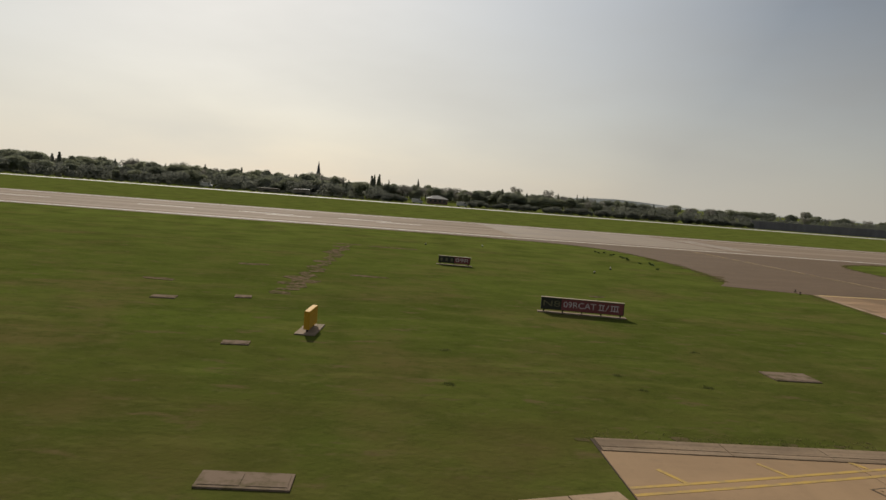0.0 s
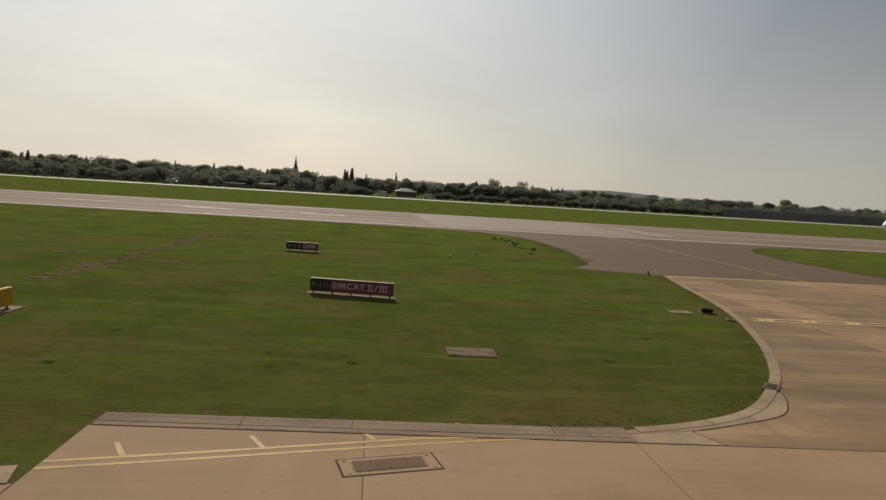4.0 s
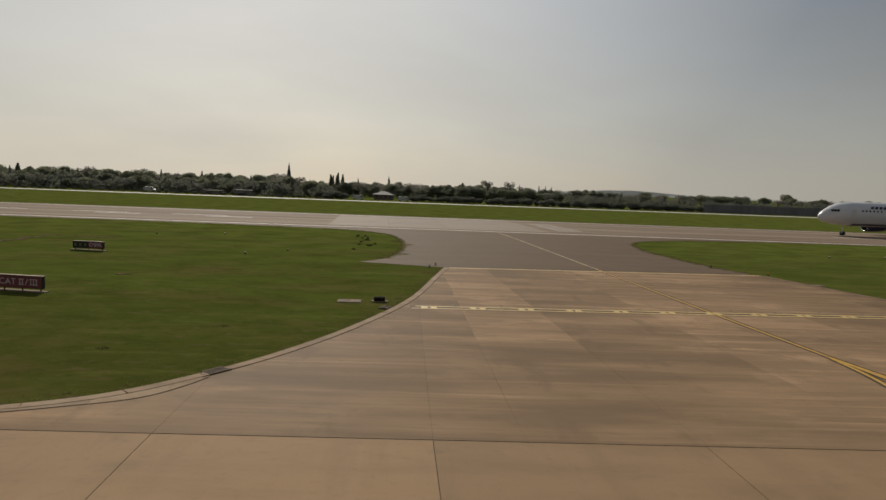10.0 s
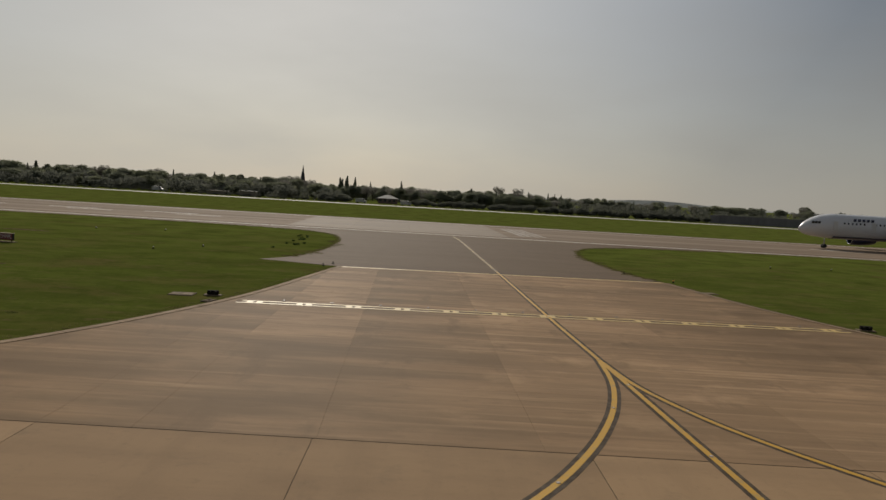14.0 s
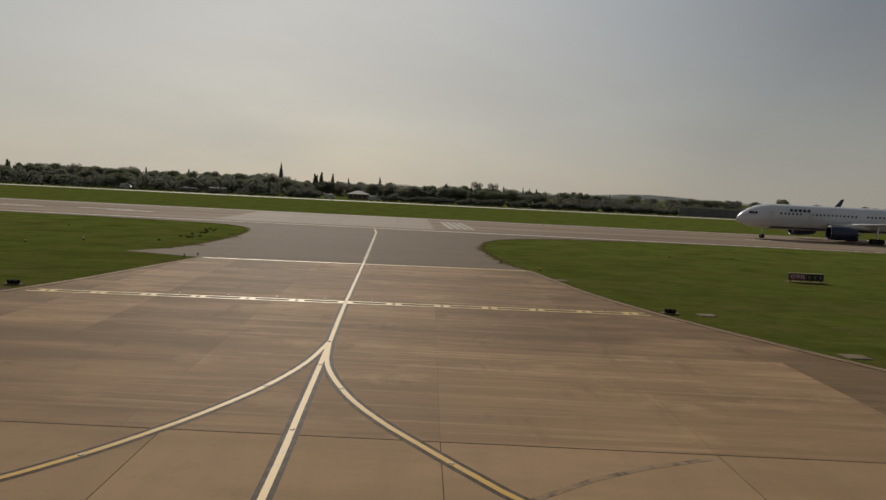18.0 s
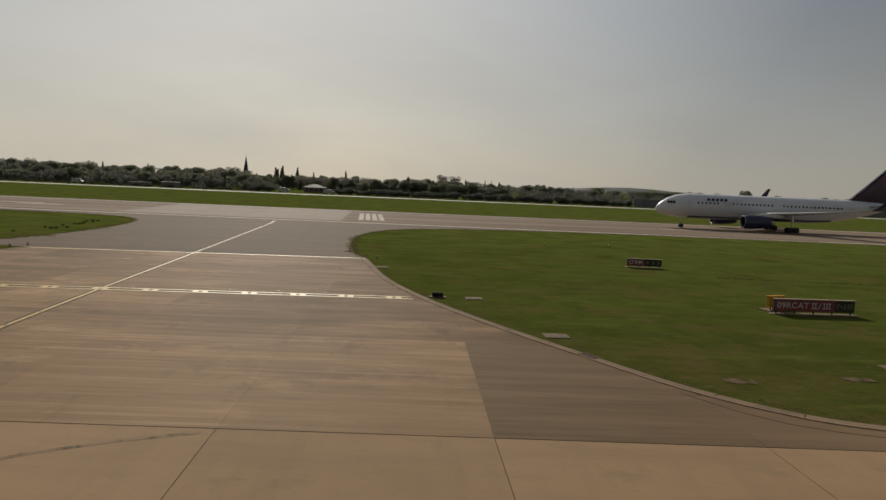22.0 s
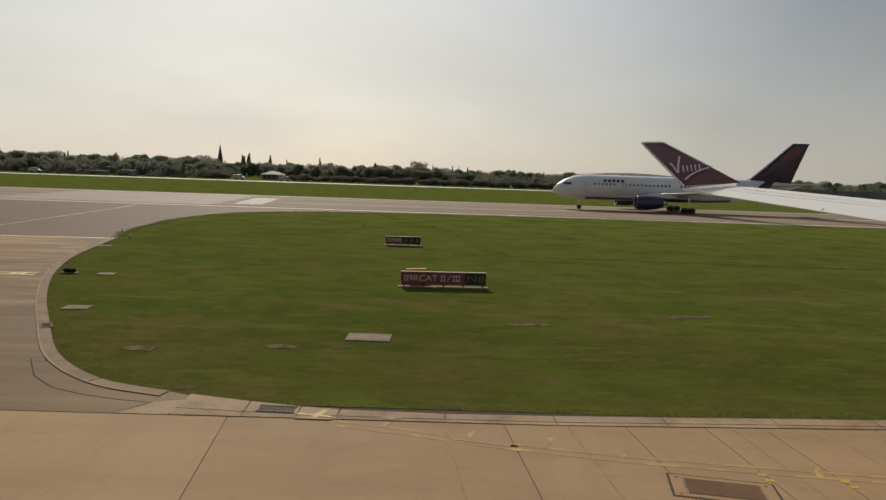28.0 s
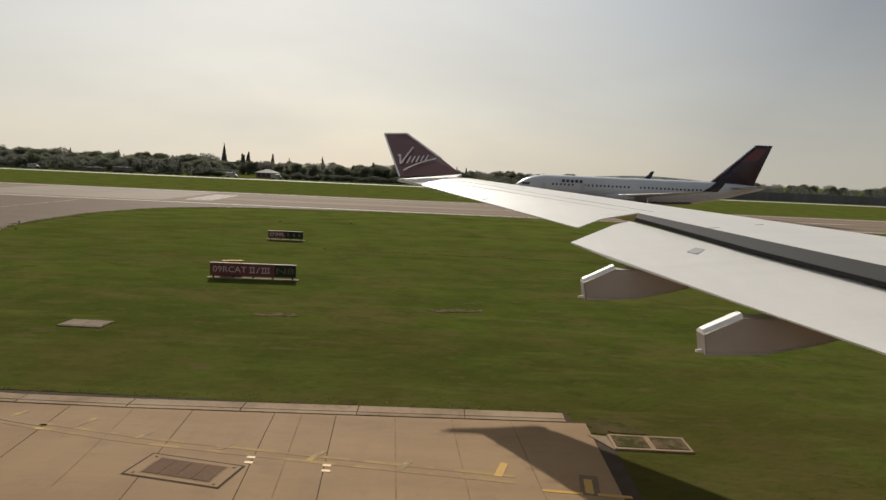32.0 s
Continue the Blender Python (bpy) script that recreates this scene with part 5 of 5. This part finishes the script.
bm = bmesh.new()
rr = []
for y in (30.4, 29.75, 28.0, 26.0, 24.0, 21.5, 19.5, 17.5, 14.0, 10.0, 7.0, 4.0, -1.7):
    te, le = (on(COVE, y, 1) if y < 29.8 else 2.6), on(LE, y, 1)
    c, th = le - te, 0.14 + 0.05 * (31 - y)
    top = [(te + c * u, skin_z(te + c * u, y)) for u in (0, 0.25, 0.5, 0.75, 0.92, 1.0)]
    zt, zl = top[0][1], top[-1][1]
    low_ = [(te + c * u, zl + (zt - zl) * (1 - u) - v * th) for u, v in ((1.012, 0.25), (0.97, 0.6), (0.75, 1.0), (0.4, 0.85), (0, 0.10))]
    rr.append([Vector((x, y, z)) for x, z in top + low_])
loft(bm, rr)
part("wing_box", bm, SKIN, wing)
bm = bmesh.new()                                  # its body, just behind the row of windows
loft(bm, [[Vector((x, -3.35 + 1.0 * r * math.cos(6.2832 * k / 32), z + r * math.sin(6.2832 * k / 32))) for k in range(32)] for x, r, z in (
    (-27.0, 0.3, 7.9), (-22.0, 1.1, 7.55), (-15.0, 2.0, 7.0), (-6.0, 2.7, 6.65), (0.0, 2.82, 6.6), (34.0, 2.82, 6.6), (38.0, 2.6, 6.5), (41.0, 2.0, 6.3), (43.0, 1.1, 6.1), (43.9, 0.2, 6.0))])
part("fuselage", bm, SKIN, wing, smooth=True)
for gx, gy in ((14.5, -0.3), (14.5, -6.4), (37.0, -3.35)):
    bm = bmesh.new()
    cyl(bm, gx, gy, 0.6, 4.6, 0.24, 0.28, 14)
    leg = part("landing_gear", bm, METAL, wing)
    for dx in (-0.95, 0.95) if gx < 30 else (0.0,):
        for dy in (-0.55, 0.55):
            bm = bmesh.new()
            cyl(bm, 0, 0, -0.22, 0.22, 0.68, 0.68, 22, pose(gx + dx, gy + dy, 0.68, 90, 0, 0))
            part("wheel", bm, RUBBER, leg)


def panel(name, pts, thick, mat, parent, lift=0.0, label=""):
    """A thin plate lying along the wing's upper skin; pts: x, span station, height above it."""
    bm = bmesh.new()
    hi = [bm.verts.new((x, y, skin_z(x, y) + lift + dz)) for x, y, dz in pts]
    lo = [bm.verts.new((x, y, skin_z(x, y) + lift + dz - thick)) for x, y, dz in pts]
    bm.faces.new(hi)
    bm.faces.new(lo[::-1])
    for i in range(len(pts)):
        j = (i + 1) % len(pts)
        bm.faces.new((lo[i], lo[j], hi[j], hi[i]))
    return part(name, bm, mat, parent, label)


panel("aileron", ((1.85, 29.5, 0), (4.1, 25.5, 0), (7.03, 20.25, 0), (7.9, 21.05, 0), (9.12, 21.54, 0), (5.9, 25.5, 0), (2.56, 29.7, 0)), 0.03, SKIN, wing, 0.0)
# near-black sheet flush with the skin, in place of the gap's shade
panel("flap_cove_shade", ((9.15, 21.5, 0), (11.5, 17.46, 0), (19.6, 4.0, 0), (17.6, 4.0, 0), (10.75, 16.95, 0), (8.9, 20.9, 0)), 0.12, COVESHADE, wing, 0.004, "dark sheet painting the shade in the gap ahead of the flap")
flap = panel("flap", ((8.75, 20.98, -0.12), (10.85, 17.0, -0.14), (17.9, 4.5, -0.2), (14.1, 4.5, -0.28), (9.33, 14.06, -0.28), (7.5, 17.65, -0.26), (7.35, 17.9, -0.24), (6.7, 19.3, -0.2), (7.9, 20.35, -0.12), (8.2, 20.6, -0.1)), 0.035, SKIN, wing, 0.0)
panel("flap_hatch", ((9.4, 17.55, -0.145), (9.72, 17.86, -0.145), (9.9, 17.62, -0.145), (9.58, 17.31, -0.145)), 0.03, WINGLINE, flap, 0.0, "small grey hatch")
for nm, pts in (("spoiler_line", ((3.3, 29.6, 0), (9.6, 21.75, 0), (9.64, 21.70, 0), (3.34, 29.55, 0))),
                ("panel_line", ((6.0, 27.0, 0), (4.35, 25.3, 0), (4.39, 25.26, 0), (6.04, 26.96, 0))),
                ("panel_line", ((12.2, 19.6, 0), (10.5, 19.2, 0), (10.53, 19.16, 0), (12.23, 19.56, 0)))):
    panel(nm, pts, 0.03, LINE, wing, 0.006)
for k in range(4):
    y = 26.2 + 0.8 * k
    panel("static_wick", ((on(TE, y, 1), y, 0), (on(TE, y, 1) - 0.35, y - 0.1, 0), (on(TE, y, 1), y - 0.05, 0)), 0.02, LINE, wing, -0.02)


def fairing(y, side, ridge):
    """A flap track fairing: blunt tail, flat flanks and a narrow rounded ridge. side: x, z round its flank."""
    bm = bmesh.new()
    rr = []
    for w, k in ((-0.2, 0.90), (-0.24, 1.0), (0.24, 1.0), (0.2, 0.90)):
        cx, cz = sum(p[0] for p in side) / len(side), sum(p[1] for p in side) / len(side)
        rr.append([Vector((cx + (x - cx) * (1 - (1 - k) * 0.3), y + w, cz + (z - cz) * k)) for x, z in side])
    loft(bm, rr)
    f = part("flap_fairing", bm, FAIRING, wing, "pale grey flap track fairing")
    # ridge in a whiter material, painting the sun along the fairing's top
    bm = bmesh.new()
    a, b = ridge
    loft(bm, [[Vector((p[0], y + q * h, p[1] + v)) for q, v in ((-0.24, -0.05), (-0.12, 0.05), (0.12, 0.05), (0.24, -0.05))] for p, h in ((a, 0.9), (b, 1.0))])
    part("ridge", bm, SKIN, f, "white ridge with sunlight put into its colour")
    bm = bmesh.new()
    cyl(bm, 0, 0, 0, 0.16, 0.05, 0.03, 8, pose(side[1][0] + 0.03, y, side[1][1] + 0.04, 0, -90, 0))
    part("drain_mast", bm, SKIN, f)


SIDE = ((6.06, 5.05), (6.12, 4.65), (7.23, 4.72), (8.0, 4.90), (9.2, 5.25), (8.9, 5.32), (7.3, 5.4), (6.75, 5.38))


def further(pts, k):
    """The same flank further out along the span."""
    return [(x * k, EYE + (z - EYE) * k) for x, z in pts]


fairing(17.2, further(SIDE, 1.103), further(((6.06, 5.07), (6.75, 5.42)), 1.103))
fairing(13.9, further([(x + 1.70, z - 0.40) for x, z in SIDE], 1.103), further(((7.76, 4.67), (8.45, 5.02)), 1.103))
# winglet, canted outwards, with a plain white flourish
bm = bmesh.new()
outline = ((0.86, 7.12), (3.5, 7.34), (2.5, 7.98), (1.45, 8.62), (0.78, 9.0), (-0.19, 8.95))


def canted(x, z, back=0.0):
    """A point of the winglet, which leans outwards."""
    y = 30.0 + 1.75 * (z - 7.1) + back
    k = y / 30.0
    return (x * k, y, EYE + (z - EYE) * k)


a = [bm.verts.new(canted(x, z)) for x, z in outline]
b = [bm.verts.new(canted(x, z, 0.1)) for x, z in outline]
bm.faces.new(a)
bm.faces.new(b[::-1])
for i in range(len(a)):
    j = (i + 1) % len(a)
    bm.faces.new((a[i], a[j], b[j], b[i]))
winglet = part("winglet", bm, MAROON, wing, "dark maroon winglet with white flourish")
panel("tip_cap", ((1.6, 30.05, 0.05), (1.87, 29.5, 0.0), (2.9, 29.6, 0.0), (3.44, 31.0, 0.0)), 0.05, SKIN, wing)
panel("winglet_root", ((0.78, 30.0, 0.22), (3.6, 31.0, 0.1), (3.3, 30.3, 0.02), (1.87, 29.52, 0.01)), 0.1, SKIN, wing)
# a tall check stroke, a row of slanted bars and a rising swash, as plain white shapes
strokes = [(((0.62, 8.02), (0.70, 8.06), (0.80, 7.70), (0.95, 7.98), (1.20, 8.42)), 0.075), (((0.98, 7.40), (1.30, 7.60), (1.75, 7.80), (2.30, 7.97)), 0.055)]
strokes += [(((1.08 + 0.19 * k, 7.72 + 0.035 * k), (1.17 + 0.19 * k, 8.02 + 0.02 * k)), 0.06) for k in range(5)]
for ctrl, w in strokes:
    line = smooth_line(ctrl, 4)
    l, r = offset(line, w / 2), offset(line, -w / 2)
    bm = bmesh.new()
    va = [bm.verts.new(canted(p.x, p.y, -0.22)) for p in l]
    vb = [bm.verts.new(canted(p.x, p.y, -0.22)) for p in r]
    for i in range(len(va) - 1):
        bm.faces.new((va[i], va[i + 1], vb[i + 1], vb[i]))
    part("flourish", bm, SIGNWHITE, winglet)
for (x0, z0), (x1, z1) in (((-0.19, 8.95), (0.86, 7.12)), ((-0.19, 8.95), (0.78, 9.0)), ((0.78, 9.0), (2.5, 7.98))):
    bm = bmesh.new()
    d = (Vector((x1, z1)) - Vector((x0, z0))).normalized() * 0.03
    va = [bm.verts.new(canted(x + e * d.y, z - e * d.x, -0.03)) for x, z in ((x0, z0), (x1, z1)) for e in (-1, 1)]
    vb = [bm.verts.new(canted(x + e * d.y, z - e * d.x, 0.13)) for x, z in ((x0, z0), (x1, z1)) for e in (-1, 1)]
    for q in ((0, 1, 3, 2),):
        bm.faces.new([va[i] for i in q])
        bm.faces.new([vb[i] for i in q[::-1]])
        for i, j in zip(q, q[1:] + q[:1]):
            bm.faces.new((va[i], vb[i], vb[j], va[j]))
    part("edge_strip", bm, SKIN, winglet, "bright white edge strip")

# ---- kerbs, slabs and grass fringe ----
kerb = thing("kerb", 0, 0, 0, 0, "pale weathered concrete kerb strip along the grass", "kerb", kind="structure")


def kerb_run(line, side, width, step, mat=KERB):
    """Kerb blocks on the paved side of a line."""
    pts = along(line, 0.5)
    n = int(step / 0.5)
    for k in range(0, len(pts) - 1, n):
        seg = [p for p, a in pts[k:k + n + 1]]
        if len(seg) < 3:
            continue
        d = (seg[1] - seg[0]).normalized()
        seg[0] = seg[0] + d * 0.018
        seg[-1] = seg[-1] - (seg[-1] - seg[-2]).normalized() * 0.018
        mid = offset(seg, side * width / 2)
        bm = bmesh.new()
        strip(bm, mid, width, -0.05, 0.028)
        part("kerb_block", bm, mat, kerb)


def kerb_block(poly, mat, top=0.028):
    bm = bmesh.new()
    prism(bm, poly, -0.05, top)
    part("kerb_block", bm, mat, kerb)


def edge_y(line, x):
    for a, b in zip(line, line[1:]):
        if min(a.x, b.x) <= x <= max(a.x, b.x):
            return a.y + (b.y - a.y) * (x - a.x) / (b.x - a.x)
    return line[0].y


def low_y(x):
    """Inner edge of the straight kerbs."""
    return 19.45 + max(0.0, x - 46) * 0.042


kerb_run([p for p in LEFT if p.x > -37.46], -1, 0.45, 3.0)
kerb_run([p for p in RIGHT if p.x < 34.2], 1, 0.42, 3.0, GUTTER)
ridge = offset([p for p in RIGHT if p.x < 34.2], 0.47)
bm = bmesh.new()
strip(bm, ridge, 0.09, -0.05, 0.034)
part("ridge", bm, KERB, kerb, "thin pale raised edge")
# straight kerbs in two courses: broad outer blocks, narrow inner ones
for cuts, line, mat, gap in (((34.55, 36.65, 38.3, 39.5, 42.75, 46.1, 49.5, 53.0, 56.3, 59.4), RIGHT, KERB, 0.015),
                             ((-53.5, -49.4, -46.1, -42.9, -39.88, -38.78, -37.46), LEFT, OLDKERB, 0.012)):
    for a, b in zip(cuts, cuts[1:]):
        a2, b2 = a + gap + (0.05 if a == 39.5 else 0), b - gap
        ym = lambda x: low_y(x) + 0.3 * (edge_y(line, x) - low_y(x))
        kerb_block([(a2, ym(a2) + 0.012), (b2, ym(b2) + 0.012), (b2, edge_y(line, b2)), (a2, edge_y(line, a2))], mat)
        kerb_block([(a2 + 0.02, low_y(a2)), (b2 + 0.02, low_y(b2)), (b2, ym(b2) - 0.012), (a2, ym(a2) - 0.012)], mat, 0.02)
# pale strips that taper along the inside of the curved kerbs
INNER_L = smooth_line([(-37.4, 20.2), (-35.24, 20.64), (-33.2, 21.45), (-31.0, 22.6), (-29.9, 24.2), (-29.45, 25.3)], 5)
for inner, line, side, n in ((INNER_L, LEFT, -1, 4),):
    out = offset(line, side * 0.47)
    near = []
    for p in inner:
        q = min(out, key=lambda o: (o - p).length)
        near.append(q if (q - p).length > 0.06 else p)
    step = (len(inner) - 1) // n
    for k in range(0, len(inner) - 1, step):
        e = min(k + step, len(inner) - 1)
        g0 = (inner[min(k + 1, len(inner) - 1)] - inner[k]).normalized() * 0.014
        lo = [p.copy() for p in inner[k:e + 1]]
        hi = [p.copy() for p in near[k:e + 1]]
        keep = [(p, q) for p, q in zip(lo, hi) if (p - q).length > 0.05]
        if len(keep) > 1:
            keep[0] = (keep[0][0] + g0, keep[0][1] + g0)
            kerb_block([(p.x, p.y) for p, q in keep] + [(q.x, q.y) for p, q in keep[::-1]], KERB, 0.016)
kerb_block([(-37.42, 19.47), (-34.66, 19.47), (-35.26, 20.60), (-37.42, 20.16)], KERB, 0.012)
kerb_block([(32.95, 19.45), (34.5, 19.45), (34.95, 20.86), (33.75, 20.5)], KERB, 0.012)
# open joints where the exit's concrete meets the kerb slabs
for line in ([(-34.62, 19.47), (-35.22, 20.64)] + [(p.x, p.y) for p in offset(INNER_L, -0.03)[6:]], [(32.92, 19.45), (33.62, 20.44), (32.5, 20.62), (31.2, 20.99), (29.9, 21.6), (28.7, 22.7), (27.4, 24.7)]):
    bm = bmesh.new()
    strip(bm, [Vector(p) for p in line], 0.05, -0.01, 0.005)
    part("joint", bm, JOINT, kerb, "dark open joint")
kerb_run([Vector((-140, 13.0)), Vector((-67.0, 13.1)), Vector((-63.0, 14.15)), Vector((-53.66, 16.66))], -1, 1.0, 2.5)
kerb_block([(59.86, 19.06), (60.40, 19.0), (60.44, 18.03)], KERB, 0.02)


def slab(poly, mat, parent, top=0.0):
    bm = bmesh.new()
    prism(bm, poly, -0.04, top)
    part("slab", bm, mat, parent)


G = 0.012
cols = [-29.3 + 8.2 * k for k in range(-3, 10)]
cols = sorted(cols + [48.15, 50.58, 52.42, 60.0])
cols[0] = -53.58
for x0, x1 in zip(cols, cols[1:]):
    for y0, y1 in ((11.2, 19.42), (3.0, 11.2), (-5.2, 3.0), (-13.4, -5.2), (-21.6, -13.4), (-29.8, -21.6), (-38.0, -29.8)):
        ya, yb = (low_y(x0) - 0.04, low_y(x1) - 0.04) if y1 > 19 and x0 > 40 else (y1 - G, y1 - G)
        d0, d1 = ((0.78 if x > 30 and x < 59 else 0.25) if y1 > 19 and abs(x) < 59 and x > -53 else 0.0 for x in (x0, x1))
        slab([(x0 + G + d0, y0 + G), (x1 - G + d1, y0 + G), (x1 - G, yb), (x0 + G, ya)], SLAB, taxiway)
for x in (42.7, 46.4, 51.4, 54.2, 55.9, 57.7):     # faint thin darker lines across the end slabs
    bm = bmesh.new()
    strip(bm, [Vector((x, low_y(x) - 0.1)), Vector((x + 0.25, 17.0)), Vector((x + 0.5, 14.4))], 0.035, -0.01, 0.0025)
    part("cross_line", bm, FAINTLINE, taxiway)
for s, e in ((-140, -53.6), (60.0, 140)):
    n = int((e - s) / 8.2)
    for k in range(n):
        a, b = s + (e - s) * k / n, s + (e - s) * (k + 1) / n
        ya, yb = (9.5 if x > 0 else max(12.0, 15.62 + (x + 53.6) * 0.268) for x in (a, b))
        slab([(a + G, 3.0 + G), (b - G, 3.0 + G), (b - G, yb), (a + G, ya)], SLAB, taxiway)
        for r in range(5):
            y0 = 3.0 - 8.2 * (r + 1)
            slab([(a + G, y0 + G), (b - G, y0 + G), (b - G, y0 + 8.2 - G), (a + G, y0 + 8.2 - G)], SLAB, taxiway)
G = 0.003
rows_y = [19.465, 25.5, 31.6, 37.7, 43.8, 50.0, 56.4, 62.6]


def far_y(x):
    """Where the exit's concrete meets the asphalt."""
    return 62.68 + (min(max(x, -19), 12) + 18.9) * 0.0619


# lines between the lanes of the exit: where each starts at the taxiway and how far it leans
lanes = [(-53.9 + 8.2 * k, 0.02) for k in range(5)] + [(-18.3, 0.03), (-12.8, 0.06), (-6.0, 0.05)] + [(3.5 + 8.2 * k, 0.02) for k in range(8)]
for y0, y1 in zip(rows_y, rows_y[1:]):
    for (x0, s0), (x1, s1) in zip(lanes, lanes[1:]):
        lo, hi = [], []
        for k in range(7):
            ya, yb = (y0 + G + ((y1 if y1 < 62 else far_y(x - 0.8)) - y0 - 2 * G) * k / 6 for x in (x0, x1))
            a, b = max(x0 + G - s0 * (ya - 19.4), x_at(LEFT, ya)), min(x1 - G - s1 * (yb - 19.4), x_at(RIGHT, yb))
            if b - a > 0.05:
                lo.append((a, ya))
                hi.append((b, yb))
        if len(lo) > 1:
            dark = (x0 > 18 and y0 < 31) or (x0 > 2 and y0 > 31)
            slab(lo + hi[::-1], GREYSLAB if x0 < -20 or x0 == -12.8 or (x0 < -12 and y0 < 31) else WORN if not dark else DARKSLAB if y0 < 31 and x0 > 18 else MIDSLAB, exit_way, 0.0)

# ragged grass fringe over the kerbs
bm = bmesh.new()
frng = random.Random(21)


def tuft(x, y, h, n=5):
    for k in range(n):
        a = frng.random() * 6.283
        px, py = x + frng.gauss(0, 0.06), y + frng.gauss(0, 0.06)
        lx, ly = math.cos(a) * h * 0.5, math.sin(a) * h * 0.5
        w = 0.018
        bm.faces.new([bm.verts.new((px - w * math.sin(a), py + w * math.cos(a), -0.03)), bm.verts.new((px + w * math.sin(a), py - w * math.cos(a), -0.03)), bm.verts.new((px + lx, py + ly, h))])


for line, side, count in ((LEFT, 1, 1800), (RIGHT, -1, 1800)):
    pts = along(line, 0.05)
    for k in range(count):
        p, a = frng.choice(pts)
        d = side * (frng.random() ** 2 * 1.0 - 0.06)
        tuft(p.x - math.sin(a) * d, p.y + math.cos(a) * d, 0.005 + 0.02 * frng.random())
tip_line, nose_line = tip, nose
for line in (tip_line[6:-4], nose_line[4:]):
    pts = along(line, 0.1)
    for k in range(1500):
        p, a = frng.choice(pts)
        tuft(p.x + frng.gauss(0, 0.22), p.y + frng.gauss(0, 0.3), 0.03 + 0.1 * frng.random(), 4)
for k in range(700):                              # rank grass along a shallow furrow
    u = frng.random()
    tuft(44 + 42 * u, 60.5 - 2.2 * u + frng.gauss(0, 0.12), 0.05 + 0.1 * frng.random(), 4)
tagged(part("grass_tufts", bm, TUFT, None), "scattered longer grass tufts along the kerb", "grass", kind="stuff")

# dark low weeds in the mown grass
bm = bmesh.new()
for x, y, r in ((-57.67, 25.66, 0.26), (-46.57, 27.2, 0.24), (-57.5, 31.15, 0.24), (-50.1, 28.3, 0.16), (-49.7, 26.3, 0.14), (-44.2, 33.9, 0.22), (-35.2, 29.3, 0.26), (-31.5, 34.5, 0.2)):
    for k in range(int(110 * r)):
        tuft(x + frng.gauss(0, r * 0.5), y + frng.gauss(0, r * 0.42), 0.015 + 0.03 * frng.random(), 4)
tagged(part("weeds", bm, DOCK, None), "dark green weed clumps low in the grass", "weeds", kind="stuff")

# crumbled earth along the edge of the asphalt and at the corner of the taxiway
bm = bmesh.new()
for cx, cy, r in ((60.35, 20.1, 0.55), (60.9, 19.75, 0.6), (60.25, 19.45, 0.35), (61.3, 19.6, 0.4)):
    prism(bm, [(cx + r * frng.uniform(0.7, 1.2) * math.cos(0.6283 * k), cy + 0.8 * r * frng.uniform(0.7, 1.2) * math.sin(0.6283 * k)) for k in range(10)], -0.06, -0.018 + 0.004 * cx % 0.013)
for line in (tip[6:-6], nose[6:], offset(LEFT, 0.12), offset(RIGHT, -0.12)):
    for p, a in along(line, 1.7):
        n, r = 8, frng.uniform(0.3, 1.0) * (1.0 if p.y > 64 else 0.45)
        cx, cy = p.x + frng.gauss(0, 0.25), p.y + frng.gauss(0, 0.25)
        prism(bm, [(cx + r * frng.uniform(0.6, 1.2) * math.cos(6.2832 * k / n), cy + 0.7 * r * frng.uniform(0.6, 1.2) * math.sin(6.2832 * k / n)) for k in range(n)], -0.06, -0.013 + frng.uniform(0, 0.004) - (0.0 if p.y > 64 else 0.008))
tagged(part("earth_crumbs", bm, BARE, None), "crumbled brown earth along the asphalt edge", "earth", kind="stuff")
